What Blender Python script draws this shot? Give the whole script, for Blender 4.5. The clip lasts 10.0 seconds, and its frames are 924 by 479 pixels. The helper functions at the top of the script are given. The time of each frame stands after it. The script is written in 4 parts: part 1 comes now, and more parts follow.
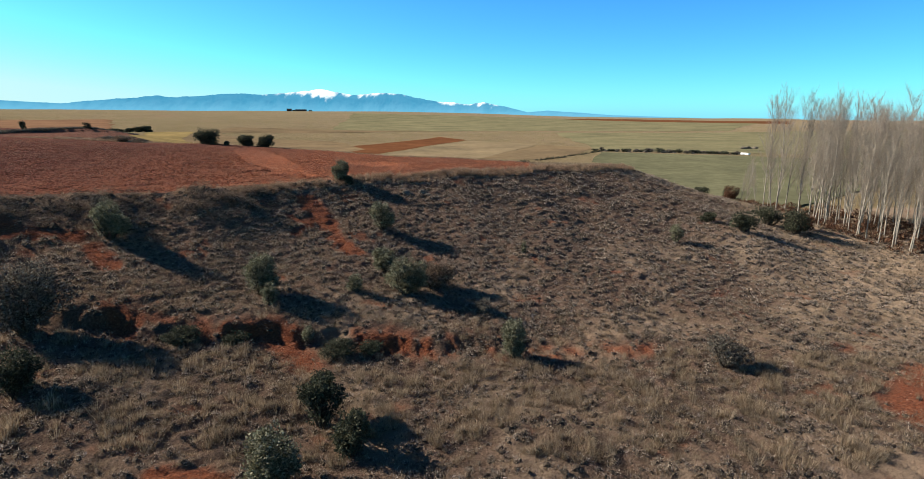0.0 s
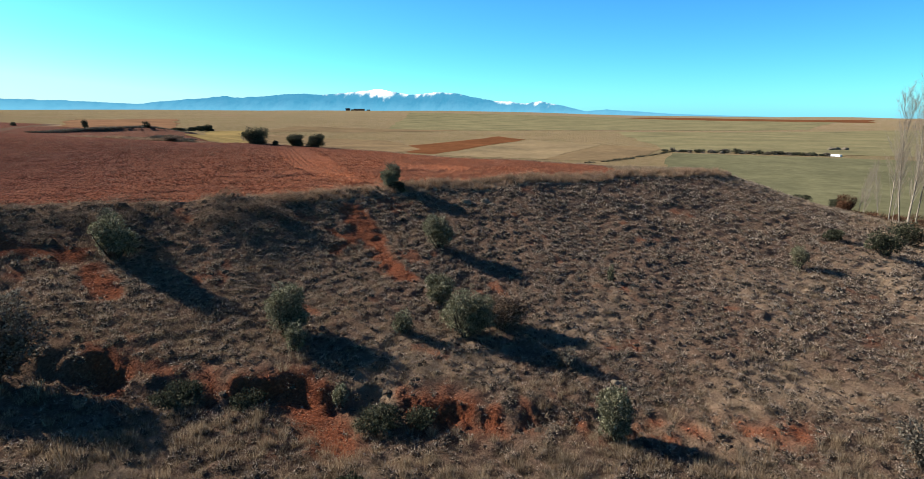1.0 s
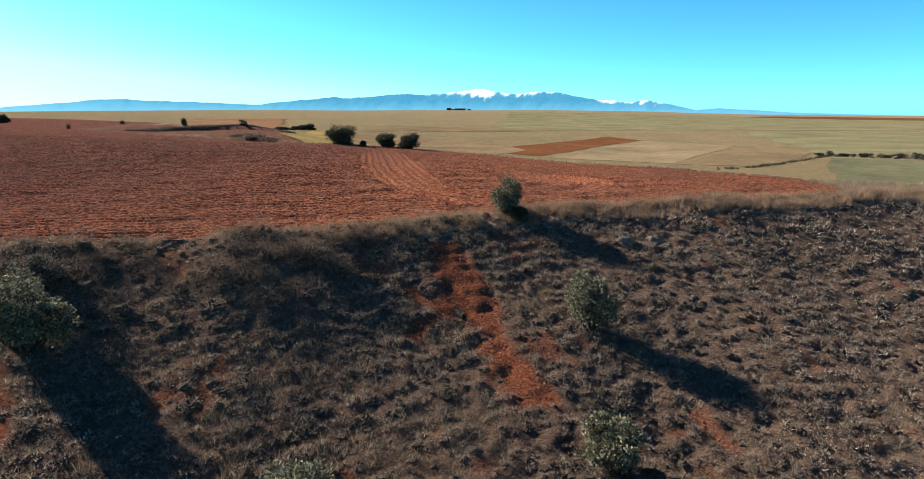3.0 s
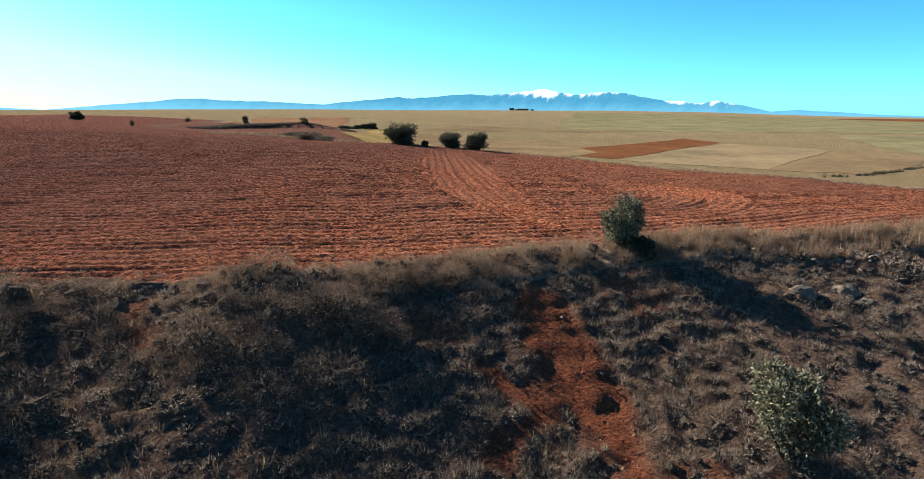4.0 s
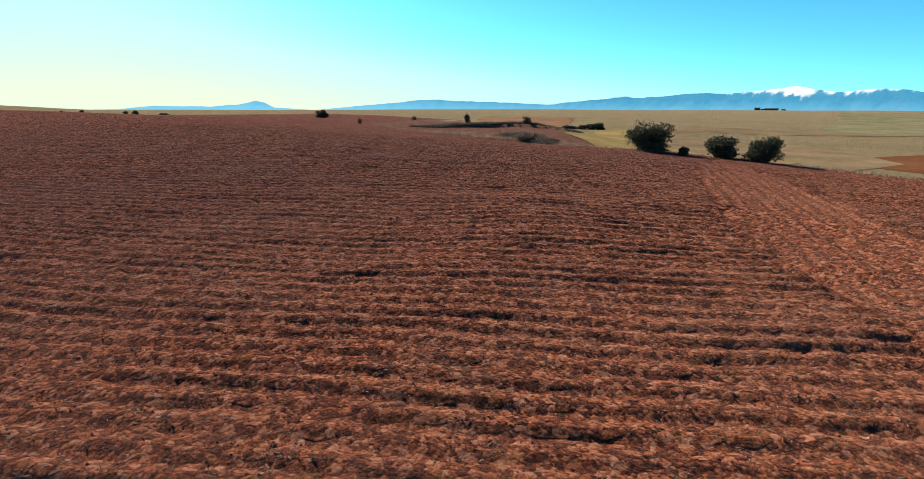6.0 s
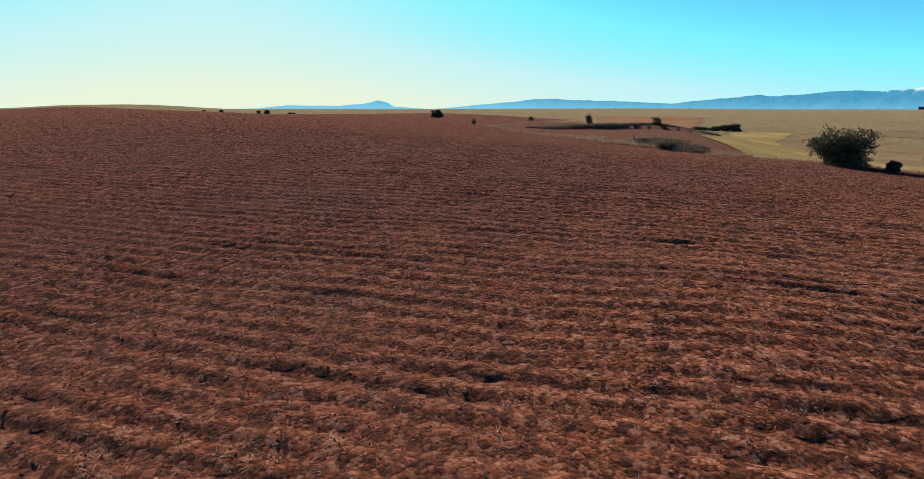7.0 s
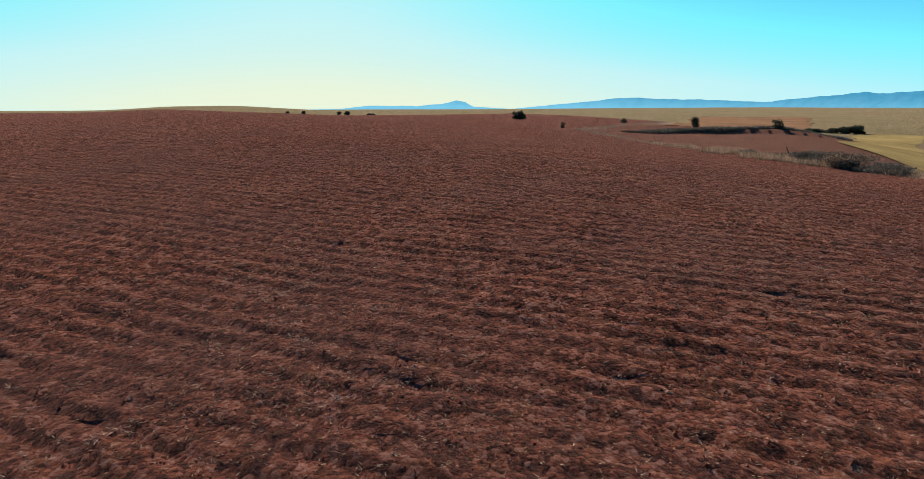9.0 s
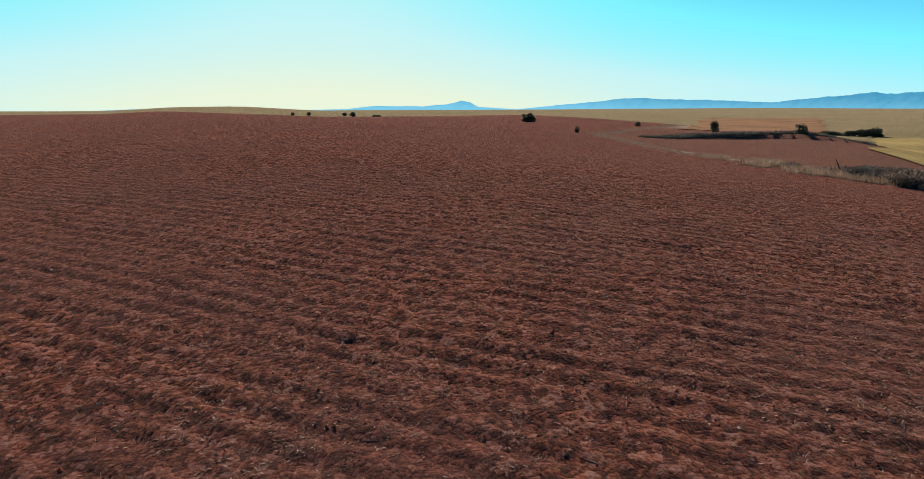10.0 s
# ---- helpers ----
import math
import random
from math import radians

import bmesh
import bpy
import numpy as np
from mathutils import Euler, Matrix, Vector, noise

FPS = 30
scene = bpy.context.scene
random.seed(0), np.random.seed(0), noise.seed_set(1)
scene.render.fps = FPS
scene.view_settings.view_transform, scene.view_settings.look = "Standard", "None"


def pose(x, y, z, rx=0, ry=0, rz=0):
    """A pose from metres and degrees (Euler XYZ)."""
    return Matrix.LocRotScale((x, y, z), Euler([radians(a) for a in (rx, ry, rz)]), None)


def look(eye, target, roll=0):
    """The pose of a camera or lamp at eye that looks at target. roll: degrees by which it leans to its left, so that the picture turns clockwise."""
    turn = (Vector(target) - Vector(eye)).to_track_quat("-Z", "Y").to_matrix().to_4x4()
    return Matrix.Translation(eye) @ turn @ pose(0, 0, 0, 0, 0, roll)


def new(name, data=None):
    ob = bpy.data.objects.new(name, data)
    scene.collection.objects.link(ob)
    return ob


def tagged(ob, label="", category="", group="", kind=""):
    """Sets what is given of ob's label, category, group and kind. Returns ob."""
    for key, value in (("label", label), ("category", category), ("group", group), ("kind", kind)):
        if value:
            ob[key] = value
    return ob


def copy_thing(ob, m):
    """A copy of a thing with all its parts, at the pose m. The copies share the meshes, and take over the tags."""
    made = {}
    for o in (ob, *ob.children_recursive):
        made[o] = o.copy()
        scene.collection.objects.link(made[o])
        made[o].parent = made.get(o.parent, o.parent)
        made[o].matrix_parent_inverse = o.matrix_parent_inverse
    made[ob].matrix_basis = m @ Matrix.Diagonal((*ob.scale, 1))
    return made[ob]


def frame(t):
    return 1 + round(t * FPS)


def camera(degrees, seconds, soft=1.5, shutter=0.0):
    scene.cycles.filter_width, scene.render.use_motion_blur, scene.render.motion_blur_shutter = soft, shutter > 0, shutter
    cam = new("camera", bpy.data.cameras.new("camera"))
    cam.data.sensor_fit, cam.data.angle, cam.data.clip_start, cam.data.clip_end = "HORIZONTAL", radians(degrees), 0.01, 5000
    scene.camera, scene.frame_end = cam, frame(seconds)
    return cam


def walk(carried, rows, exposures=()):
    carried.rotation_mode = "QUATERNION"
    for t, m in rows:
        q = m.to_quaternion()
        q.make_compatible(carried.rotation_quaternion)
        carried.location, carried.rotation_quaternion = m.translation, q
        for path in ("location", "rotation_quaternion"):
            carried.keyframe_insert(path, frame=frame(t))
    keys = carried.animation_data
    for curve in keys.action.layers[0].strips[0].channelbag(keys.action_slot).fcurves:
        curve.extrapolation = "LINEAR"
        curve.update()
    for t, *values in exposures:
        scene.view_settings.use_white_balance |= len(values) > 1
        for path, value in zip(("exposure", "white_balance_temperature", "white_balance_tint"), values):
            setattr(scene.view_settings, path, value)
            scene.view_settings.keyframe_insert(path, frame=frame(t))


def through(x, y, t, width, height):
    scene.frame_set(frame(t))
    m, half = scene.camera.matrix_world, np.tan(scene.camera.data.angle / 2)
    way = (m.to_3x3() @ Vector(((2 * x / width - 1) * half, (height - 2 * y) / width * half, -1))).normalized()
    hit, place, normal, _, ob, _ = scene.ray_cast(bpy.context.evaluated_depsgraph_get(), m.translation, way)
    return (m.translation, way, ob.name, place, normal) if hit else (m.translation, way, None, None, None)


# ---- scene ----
cam = camera(76.87, 10.0, 0.75)
# seconds, x, y, z, yaw, pitch, roll
PATH = [
    (0.0, -0.000, 0.000, 15.000, 0.000, -12.489, 0.526),
    (0.5, -0.538, 4.738, 14.816, 2.688, -12.556, 0.427),
    (1.0, -1.496, 9.985, 14.613, 5.414, -12.597, 0.357),
    (1.5, -2.461, 14.709, 14.361, 7.830, -12.626, 0.274),
    (2.0, -3.873, 19.840, 14.107, 10.318, -12.624, 0.208),
    (2.5, -5.353, 24.796, 13.839, 12.661, -12.631, 0.126),
    (3.0, -6.960, 29.405, 13.730, 15.067, -12.659, 0.126),
    (3.5, -8.950, 34.050, 13.452, 17.767, -12.672, 0.238),
    (4.0, -11.293, 38.838, 13.208, 20.952, -12.653, 0.369),
    (4.5, -13.448, 43.091, 12.986, 24.635, -12.664, 0.326),
    (5.0, -15.960, 47.435, 12.870, 29.798, -12.699, 0.263),
    (5.5, -18.621, 51.388, 12.758, 35.914, -12.738, 0.252),
    (6.0, -22.325, 54.975, 12.595, 42.281, -12.757, 0.287),
    (6.5, -26.276, 58.345, 12.701, 48.245, -12.806, 0.270),
    (7.0, -29.689, 61.166, 12.765, 53.354, -12.888, 0.238),
    (7.5, -32.993, 63.318, 12.717, 57.208, -12.950, 0.186),
    (8.0, -36.272, 65.299, 12.858, 59.241, -12.935, 0.050),
    (8.5, -38.568, 66.528, 12.926, 60.168, -12.906, -0.026),
    (9.0, -41.518, 67.500, 13.221, 60.913, -12.931, -0.030),
    (9.5, -44.060, 68.340, 13.586, 61.319, -12.930, -0.034),
    (10.0, -46.264, 68.909, 13.967, 61.400, -12.912, -0.014),
]
EXPOSURES = ((0, 1.1), (2.0, 1.27), (4.5, 1.35), (5.5, 1.25), (7.0, 1.0), (10.0, 1.0))
walk(cam, [(t, pose(x, y, z, 90 + pitch, 0, yaw) @ pose(0, 0, 0, 0, 0, roll)) for t, x, y, z, yaw, pitch, roll in PATH], EXPOSURES)

# ---- daylight: low winter sun, clear sky ----
SUN_TURN, SUN_HIGH = 165.0, 28.5
HAZE, HAZE_COLOUR, HAZE_TOP = (5.0, 17.0), (4.6, 5.1, 4.0), (2.6, 5.0, 5.6)
world = bpy.data.worlds.new("sky")
scene.world = world
world.use_nodes = True
wn, wl = world.node_tree.nodes, world.node_tree.links
sky = wn.new("ShaderNodeTexSky")
sky.sky_type, sky.sun_disc = "NISHITA", False
sky.sun_elevation, sky.sun_rotation = radians(SUN_HIGH), radians(90 - SUN_TURN)
sky.air_density, sky.dust_density, sky.ozone_density = 0.6, 0.3, 2.0
tint = wn.new("ShaderNodeMix")
tint.data_type, tint.blend_type = "RGBA", "MULTIPLY"
tint.inputs[0].default_value = 1.0
tint.inputs[7].default_value = (0.36, 0.95, 1.32, 1)
vivid = wn.new("ShaderNodeHueSaturation")
vivid.inputs["Saturation"].default_value = 1.15
# the brightest part, low and towards the sun, is a pale cream haze
grey = wn.new("ShaderNodeRGBToBW")
bright = wn.new("ShaderNodeMapRange")
bright.interpolation_type = "SMOOTHSTEP"
bright.inputs[1].default_value, bright.inputs[2].default_value = HAZE
haze = wn.new("ShaderNodeMix")
haze.data_type = "RGBA"
haze.inputs[7].default_value = (*HAZE_COLOUR, 1)
wl.new(sky.outputs[0], vivid.inputs["Color"])
wl.new(vivid.outputs[0], tint.inputs[6])
wl.new(sky.outputs[0], grey.inputs[0])
wl.new(grey.outputs[0], bright.inputs[0])
wl.new(bright.outputs[0], haze.inputs[0])
deep = wn.new("ShaderNodeMix")
deep.data_type, deep.blend_type = "RGBA", "DARKEN"
deep.inputs[0].default_value, deep.inputs[7].default_value = 1.0, (*HAZE_TOP, 1)
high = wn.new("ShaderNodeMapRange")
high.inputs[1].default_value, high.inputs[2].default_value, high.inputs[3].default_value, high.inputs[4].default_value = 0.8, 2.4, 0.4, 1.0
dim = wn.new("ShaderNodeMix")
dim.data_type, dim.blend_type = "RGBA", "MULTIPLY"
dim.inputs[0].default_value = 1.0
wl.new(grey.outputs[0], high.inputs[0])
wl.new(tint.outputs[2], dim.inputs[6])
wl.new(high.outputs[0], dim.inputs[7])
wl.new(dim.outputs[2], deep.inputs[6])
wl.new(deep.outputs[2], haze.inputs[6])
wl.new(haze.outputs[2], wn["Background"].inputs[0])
wn["Background"].inputs[1].default_value = 0.09
sun = new("sun", bpy.data.lights.new("sun", "SUN"))
sun.data.energy, sun.data.angle, sun.data.color = 5.0, radians(0.6), (1.0, 0.93, 0.82)
sun.matrix_world = look((0, 0, 0), (-math.cos(radians(SUN_TURN)) * math.cos(radians(SUN_HIGH)), -math.sin(radians(SUN_TURN)) * math.cos(radians(SUN_HIGH)), -math.sin(radians(SUN_HIGH))))

# ---- materials ----
def material(name, rough=0.9, spec=0.2):
    m = bpy.data.materials.new(name)
    m.use_nodes = True
    b = m.node_tree.nodes["Principled BSDF"]
    b.inputs["Roughness"].default_value, b.inputs["Specular IOR Level"].default_value = rough, spec
    return m, m.node_tree.nodes, m.node_tree.links, b


def noise_node(n, l, scale, detail=6.0, rough=0.6, coord=None):
    t = n.new("ShaderNodeTexNoise")
    t.inputs["Scale"].default_value, t.inputs["Detail"].default_value, t.inputs["Roughness"].default_value = scale, detail, rough
    if coord:
        l.new(coord, t.inputs["Vector"])
    return t.outputs[0]


def ramp(n, l, value, stops):
    r = n.new("ShaderNodeValToRGB")
    e = r.color_ramp.elements
    while len(e) < len(stops):
        e.new(0.5)
    for k, (at, colour) in enumerate(stops):
        e[k].position, e[k].color = at, (*colour, 1)
    l.new(value, r.inputs[0])
    return r.outputs[0]


def blend(n, l, factor, a, b, mode="MIX"):
    x = n.new("ShaderNodeMix")
    x.data_type, x.blend_type = "RGBA", mode
    for socket, v in ((x.inputs[0], factor), (x.inputs[6], a), (x.inputs[7], b)):
        if isinstance(v, (int, float)):
            socket.default_value = v
        elif isinstance(v, tuple):
            socket.default_value = (*v, 1)
        else:
            l.new(v, socket)
    return x.outputs[2]


def sums(n, l, kind, a, b):
    x = n.new("ShaderNodeMath")
    x.operation = kind
    for socket, v in zip(x.inputs, (a, b)):
        if isinstance(v, (int, float)):
            socket.default_value = v
        else:
            l.new(v, socket)
    return x.outputs[0]


def relief(n, l, b, height, strength, distance):
    x = n.new("ShaderNodeBump")
    x.inputs["Strength"].default_value, x.inputs["Distance"].default_value = strength, distance
    l.new(height, x.inputs["Height"])
    l.new(x.outputs[0], b.inputs["Normal"])


def ground_material():
    """Soil by the cover that the sheet carries: red = bare red earth, green = ploughed, blue = dry grass litter, alpha = far farmland."""
    m, n, l, b = material("ground_soil", 0.95, 0.0)
    place = n.new("ShaderNodeNewGeometry").outputs["Position"]
    cover = n.new("ShaderNodeAttribute")
    cover.attribute_name = "cover"
    split = n.new("ShaderNodeSeparateColor")
    l.new(cover.outputs["Color"], split.inputs[0])
    red, plough, litter = split.outputs[0], split.outputs[1], split.outputs[2]
    fine = noise_node(n, l, 6.5, 8, 0.72, place)
    crumb = noise_node(n, l, 13.0, 7, 0.72, place)
    grain = noise_node(n, l, 30.0, 4, 0.7, place)
    wide = noise_node(n, l, 0.11, 5, 0.55, place)
    bank = ramp(n, l, fine, ((0.3, (0.036, 0.022, 0.0155)), (0.5, (0.1, 0.063, 0.043)), (0.72, (0.2, 0.135, 0.095))))
    earth = ramp(n, l, fine, ((0.3, (0.05, 0.014, 0.007)), (0.52, (0.17, 0.046, 0.018)), (0.72, (0.34, 0.115, 0.047))))
    straw = ramp(n, l, grain, ((0.3, (0.15, 0.105, 0.07)), (0.6, (0.38, 0.27, 0.175)), (0.8, (0.55, 0.42, 0.285))))
    # clods: rounded cells of two sizes, each its own shade, with crevices between
    def clods(scale):
        v = n.new("ShaderNodeTexVoronoi")
        v.feature, v.distance = "SMOOTH_F1", "EUCLIDEAN"
        v.inputs["Scale"].default_value, v.inputs["Smoothness"].default_value = scale, 0.25
        l.new(warped, v.inputs["Vector"])
        tone = n.new("ShaderNodeSeparateColor")
        l.new(v.outputs["Color"], tone.inputs[0])
        return v.outputs["Distance"], tone.outputs[0]
    shift = n.new("ShaderNodeTexNoise")
    shift.inputs["Scale"].default_value, shift.inputs["Detail"].default_value = 9.0, 3.0
    l.new(place, shift.inputs["Vector"])
    warp = n.new("ShaderNodeVectorMath")
    warp.operation = "MULTIPLY_ADD"
    warp.inputs[1].default_value = (0.05, 0.05, 0.05)
    l.new(shift.outputs["Color"], warp.inputs[0])
    l.new(place, warp.inputs[2])
    warped = warp.outputs[0]
    big, big_tone = clods(7.0)
    small, small_tone = clods(17.0)
    tone = sums(n, l, "ADD", sums(n, l, "MULTIPLY", big_tone, 0.55), sums(n, l, "MULTIPLY", small_tone, 0.45))
    tone = sums(n, l, "ADD", sums(n, l, "MULTIPLY", tone, 0.7), sums(n, l, "MULTIPLY", crumb, 0.3))
    tilled = ramp(n, l, tone, ((0.32, (0.045, 0.0105, 0.005)), (0.47, (0.175, 0.041, 0.016)), (0.6, (0.395, 0.109, 0.042)), (0.75, (0.51, 0.23, 0.13))))
    mottle = noise_node(n, l, 2.4, 5, 0.7, place)
    tilled = blend(n, l, ramp(n, l, mottle, ((0.46, (0, 0, 0)), (0.62, (0.32, 0.32, 0.32)))), tilled, (0.16, 0.062, 0.038))
    tilled = blend(n, l, ramp(n, l, mottle, ((0.34, (0.5, 0.5, 0.5)), (0.46, (0, 0, 0)))), tilled, (0.3, 0.108, 0.036))
    tilled = blend(n, l, ramp(n, l, wide, ((0.42, (0, 0, 0)), (0.62, (0.4, 0.4, 0.4)))), tilled, (0.19, 0.077, 0.046))
    # soil darkens westward: the clods' backlit sides, put into the colour
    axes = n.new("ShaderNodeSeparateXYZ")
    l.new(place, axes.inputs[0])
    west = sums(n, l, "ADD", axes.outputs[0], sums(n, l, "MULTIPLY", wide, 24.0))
    west_shade = n.new("ShaderNodeMapRange")
    west_shade.inputs[1].default_value, west_shade.inputs[2].default_value, west_shade.inputs[3].default_value, west_shade.inputs[4].default_value = -10.0, -34.0, 0.0, 1.0
    l.new(west, west_shade.inputs[0])
    tilled = blend(n, l, west_shade.outputs[0], tilled, blend(n, l, 1.0, tilled, (0.46, 0.48, 0.66), "MULTIPLY"))
    sparkle = ramp(n, l, grain, ((0.66, (0, 0, 0)), (0.72, (1, 1, 1))))
    tilled = blend(n, l, sums(n, l, "MULTIPLY", sparkle, 0.55), tilled, (0.36, 0.22, 0.15))
    far = noise_node(n, l, 0.012, 5, 0.6, place)
    farm = ramp(n, l, far, ((0.3, (0.126, 0.098, 0.043)), (0.45, (0.172, 0.125, 0.064)), (0.55, (0.128, 0.104, 0.048)), (0.68, (0.185, 0.108, 0.062))))
    farm = blend(n, l, 0.35, farm, ramp(n, l, noise_node(n, l, 0.25, 4, 0.6, place), ((0.3, (0.112, 0.084, 0.035)), (0.7, (0.238, 0.182, 0.084)))))
    colour = blend(n, l, red, bank, earth)
    colour = blend(n, l, litter, colour, straw)
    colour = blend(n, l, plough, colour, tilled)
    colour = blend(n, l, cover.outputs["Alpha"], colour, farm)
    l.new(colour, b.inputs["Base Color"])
    lumps = sums(n, l, "MULTIPLY", sums(n, l, "ADD", big, sums(n, l, "MULTIPLY", small, 0.6)), -0.6)
    rows = n.new("ShaderNodeAttribute")
    rows.attribute_name = "rows"
    comb = sums(n, l, "SINE", sums(n, l, "MULTIPLY", rows.outputs["Fac"], 6.2832 / 0.64), 0.0)
    comb = sums(n, l, "MULTIPLY", sums(n, l, "MULTIPLY", comb, plough), 0.2)
    relief(n, l, b, sums(n, l, "ADD", comb, sums(n, l, "ADD", sums(n, l, "MULTIPLY", fine, 0.5), sums(n, l, "ADD", sums(n, l, "MULTIPLY", crumb, 0.6), lumps))), 1.0, 0.17)
    # dry dust on the clods; this sheen also imitates veiling glare on far soil
    b.inputs["Sheen Weight"].default_value, b.inputs["Sheen Roughness"].default_value = 0.16, 0.4
    b.inputs["Sheen Tint"].default_value = (0.9, 0.62, 0.48, 1)
    return m


def crop_material(name, dark, light, scale=0.35):
    m, n, l, b = material(name, 0.95, 0.0)
    place = n.new("ShaderNodeNewGeometry").outputs["Position"]
    c = ramp(n, l, noise_node(n, l, scale, 6, 0.65, place), ((0.3, dark), (0.7, light)))
    c = blend(n, l, 1.0, c, ramp(n, l, noise_node(n, l, 0.035, 6, 0.65, place), ((0.3, (0.7, 0.72, 0.74)), (0.7, (1.3, 1.27, 1.22)))), "MULTIPLY")
    l.new(c, b.inputs["Base Color"])
    relief(n, l, b, noise_node(n, l, 1.5, 5, 0.6, place), 0.6, 0.12)
    return m


def plant_material(name, stops, rough=0.85, through=0.25, spec=0.04):
    """Leaves, blades or twigs: every one its own shade, and some light through them."""
    m, n, l, b = material(name, rough, spec)
    geo = n.new("ShaderNodeNewGeometry")
    one = ramp(n, l, geo.outputs["Random Per Island"], stops)
    patch = ramp(n, l, noise_node(n, l, 0.8, 4, 0.6, geo.outputs["Position"]), ((0.3, (0.62, 0.62, 0.62)), (0.7, (1.25, 1.2, 1.15))))
    c = blend(n, l, 1.0, one, patch, "MULTIPLY")
    l.new(c, b.inputs["Base Color"])
    if through:
        t = n.new("ShaderNodeBsdfTranslucent")
        l.new(c, t.inputs[0])
        x = n.new("ShaderNodeMixShader")
        x.inputs[0].default_value = through
        l.new(b.outputs[0], x.inputs[1])
        l.new(t.outputs[0], x.inputs[2])
        l.new(x.outputs[0], n["Material Output"].inputs[0])
    return m


def bark_material(name, dark, light, scale=6.0):
    m, n, l, b = material(name, 0.95, 0.04)
    place = n.new("ShaderNodeNewGeometry").outputs["Position"]
    v = noise_node(n, l, scale, 6, 0.65, place)
    l.new(ramp(n, l, v, ((0.3, dark), (0.7, light))), b.inputs["Base Color"])
    relief(n, l, b, v, 0.6, 0.03)
    return m


def mountain_material():
    """Far range: the haze of kilometres of blue air is painted in and glows; snow where the relief is high."""
    m, n, l, b = material("far_range", 1.0, 0.0)
    place = n.new("ShaderNodeNewGeometry").outputs["Position"]
    cover = n.new("ShaderNodeAttribute")
    cover.attribute_name = "cover"
    split = n.new("ShaderNodeSeparateColor")
    l.new(cover.outputs["Color"], split.inputs[0])
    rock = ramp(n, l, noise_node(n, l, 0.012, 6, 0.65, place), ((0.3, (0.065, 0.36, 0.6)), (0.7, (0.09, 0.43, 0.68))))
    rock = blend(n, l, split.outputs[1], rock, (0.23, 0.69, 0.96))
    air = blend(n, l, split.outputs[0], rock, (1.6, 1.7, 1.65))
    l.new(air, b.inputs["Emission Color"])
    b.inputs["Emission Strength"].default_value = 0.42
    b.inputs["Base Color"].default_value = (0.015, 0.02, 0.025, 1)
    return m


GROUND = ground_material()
OAK_LEAF = plant_material("oak_leaf", ((0.0, (0.04, 0.041, 0.022)), (0.5, (0.125, 0.124, 0.072)), (0.85, (0.24, 0.23, 0.145)), (1.0, (0.36, 0.335, 0.235))), 0.7, 0.25, 0.25)
OAK_DARK = plant_material("oak_leaf_dark", ((0.0, (0.02, 0.024, 0.014)), (0.6, (0.055, 0.058, 0.034)), (1.0, (0.12, 0.12, 0.075))), 0.8, 0.2, 0.15)
GREY_LEAF = plant_material("grey_twig", ((0.0, (0.055, 0.045, 0.036)), (0.5, (0.125, 0.108, 0.086)), (1.0, (0.24, 0.215, 0.172))), 0.85, 0.2)
SCRUB = plant_material("scrub_twig", ((0.0, (0.065, 0.047, 0.036)), (0.4, (0.2, 0.155, 0.118)), (0.8, (0.38, 0.31, 0.25)), (1.0, (0.5, 0.42, 0.345))), 0.85, 0.33)
TALL = plant_material("tall_twig", ((0.0, (0.045, 0.03, 0.021)), (0.4, (0.13, 0.092, 0.065)), (0.8, (0.26, 0.192, 0.142)), (1.0, (0.42, 0.33, 0.255))), 0.85, 0.25)
# dark cores: the shaded gaps between the twigs, given by colour
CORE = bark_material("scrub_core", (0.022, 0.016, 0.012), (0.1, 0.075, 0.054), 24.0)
STRAW = plant_material("dry_straw", ((0.0, (0.1, 0.07, 0.045)), (0.5, (0.245, 0.18, 0.118)), (1.0, (0.43, 0.345, 0.245))), 0.75, 0.35)
PALE = plant_material("pale_grass", ((0.0, (0.13, 0.079, 0.048)), (0.5, (0.3, 0.196, 0.125)), (1.0, (0.52, 0.385, 0.27))), 0.75, 0.25)
RUST = plant_material("rust_twig", ((0.0, (0.049, 0.021, 0.0126)), (0.6, (0.105, 0.0525, 0.0315)), (1.0, (0.182, 0.105, 0.063))), 0.85, 0.2)
OAK_BARK = bark_material("oak_bark", (0.028, 0.021, 0.0168), (0.077, 0.063, 0.049))
POPLAR_BARK = bark_material("poplar_bark", (0.15, 0.122, 0.094), (0.36, 0.31, 0.25), 3.0)
POPLAR_TWIG = plant_material("poplar_twig", ((0.0, (0.21, 0.172, 0.138)), (1.0, (0.44, 0.38, 0.315))), 0.85, 0.3)
THATCH = plant_material("stubble", ((0.0, (0.1, 0.05, 0.034)), (0.5, (0.23, 0.14, 0.105)), (1.0, (0.46, 0.345, 0.275))), 0.85, 0.15)
CLOD = plant_material("clod", ((0.0, (0.06, 0.018, 0.011)), (0.35, (0.15, 0.042, 0.021)), (0.65, (0.25, 0.075, 0.036)), (0.85, (0.36, 0.16, 0.095)), (1.0, (0.5, 0.33, 0.23))), 0.95, 0.0, 0.1)
ROCK = bark_material("pale_rock", (0.075, 0.058, 0.042), (0.2, 0.165, 0.125), 4.0)
RANGE = mountain_material()
WALL = bark_material("white_plaster", (0.62, 0.6, 0.55), (0.8, 0.78, 0.74), 1.0)
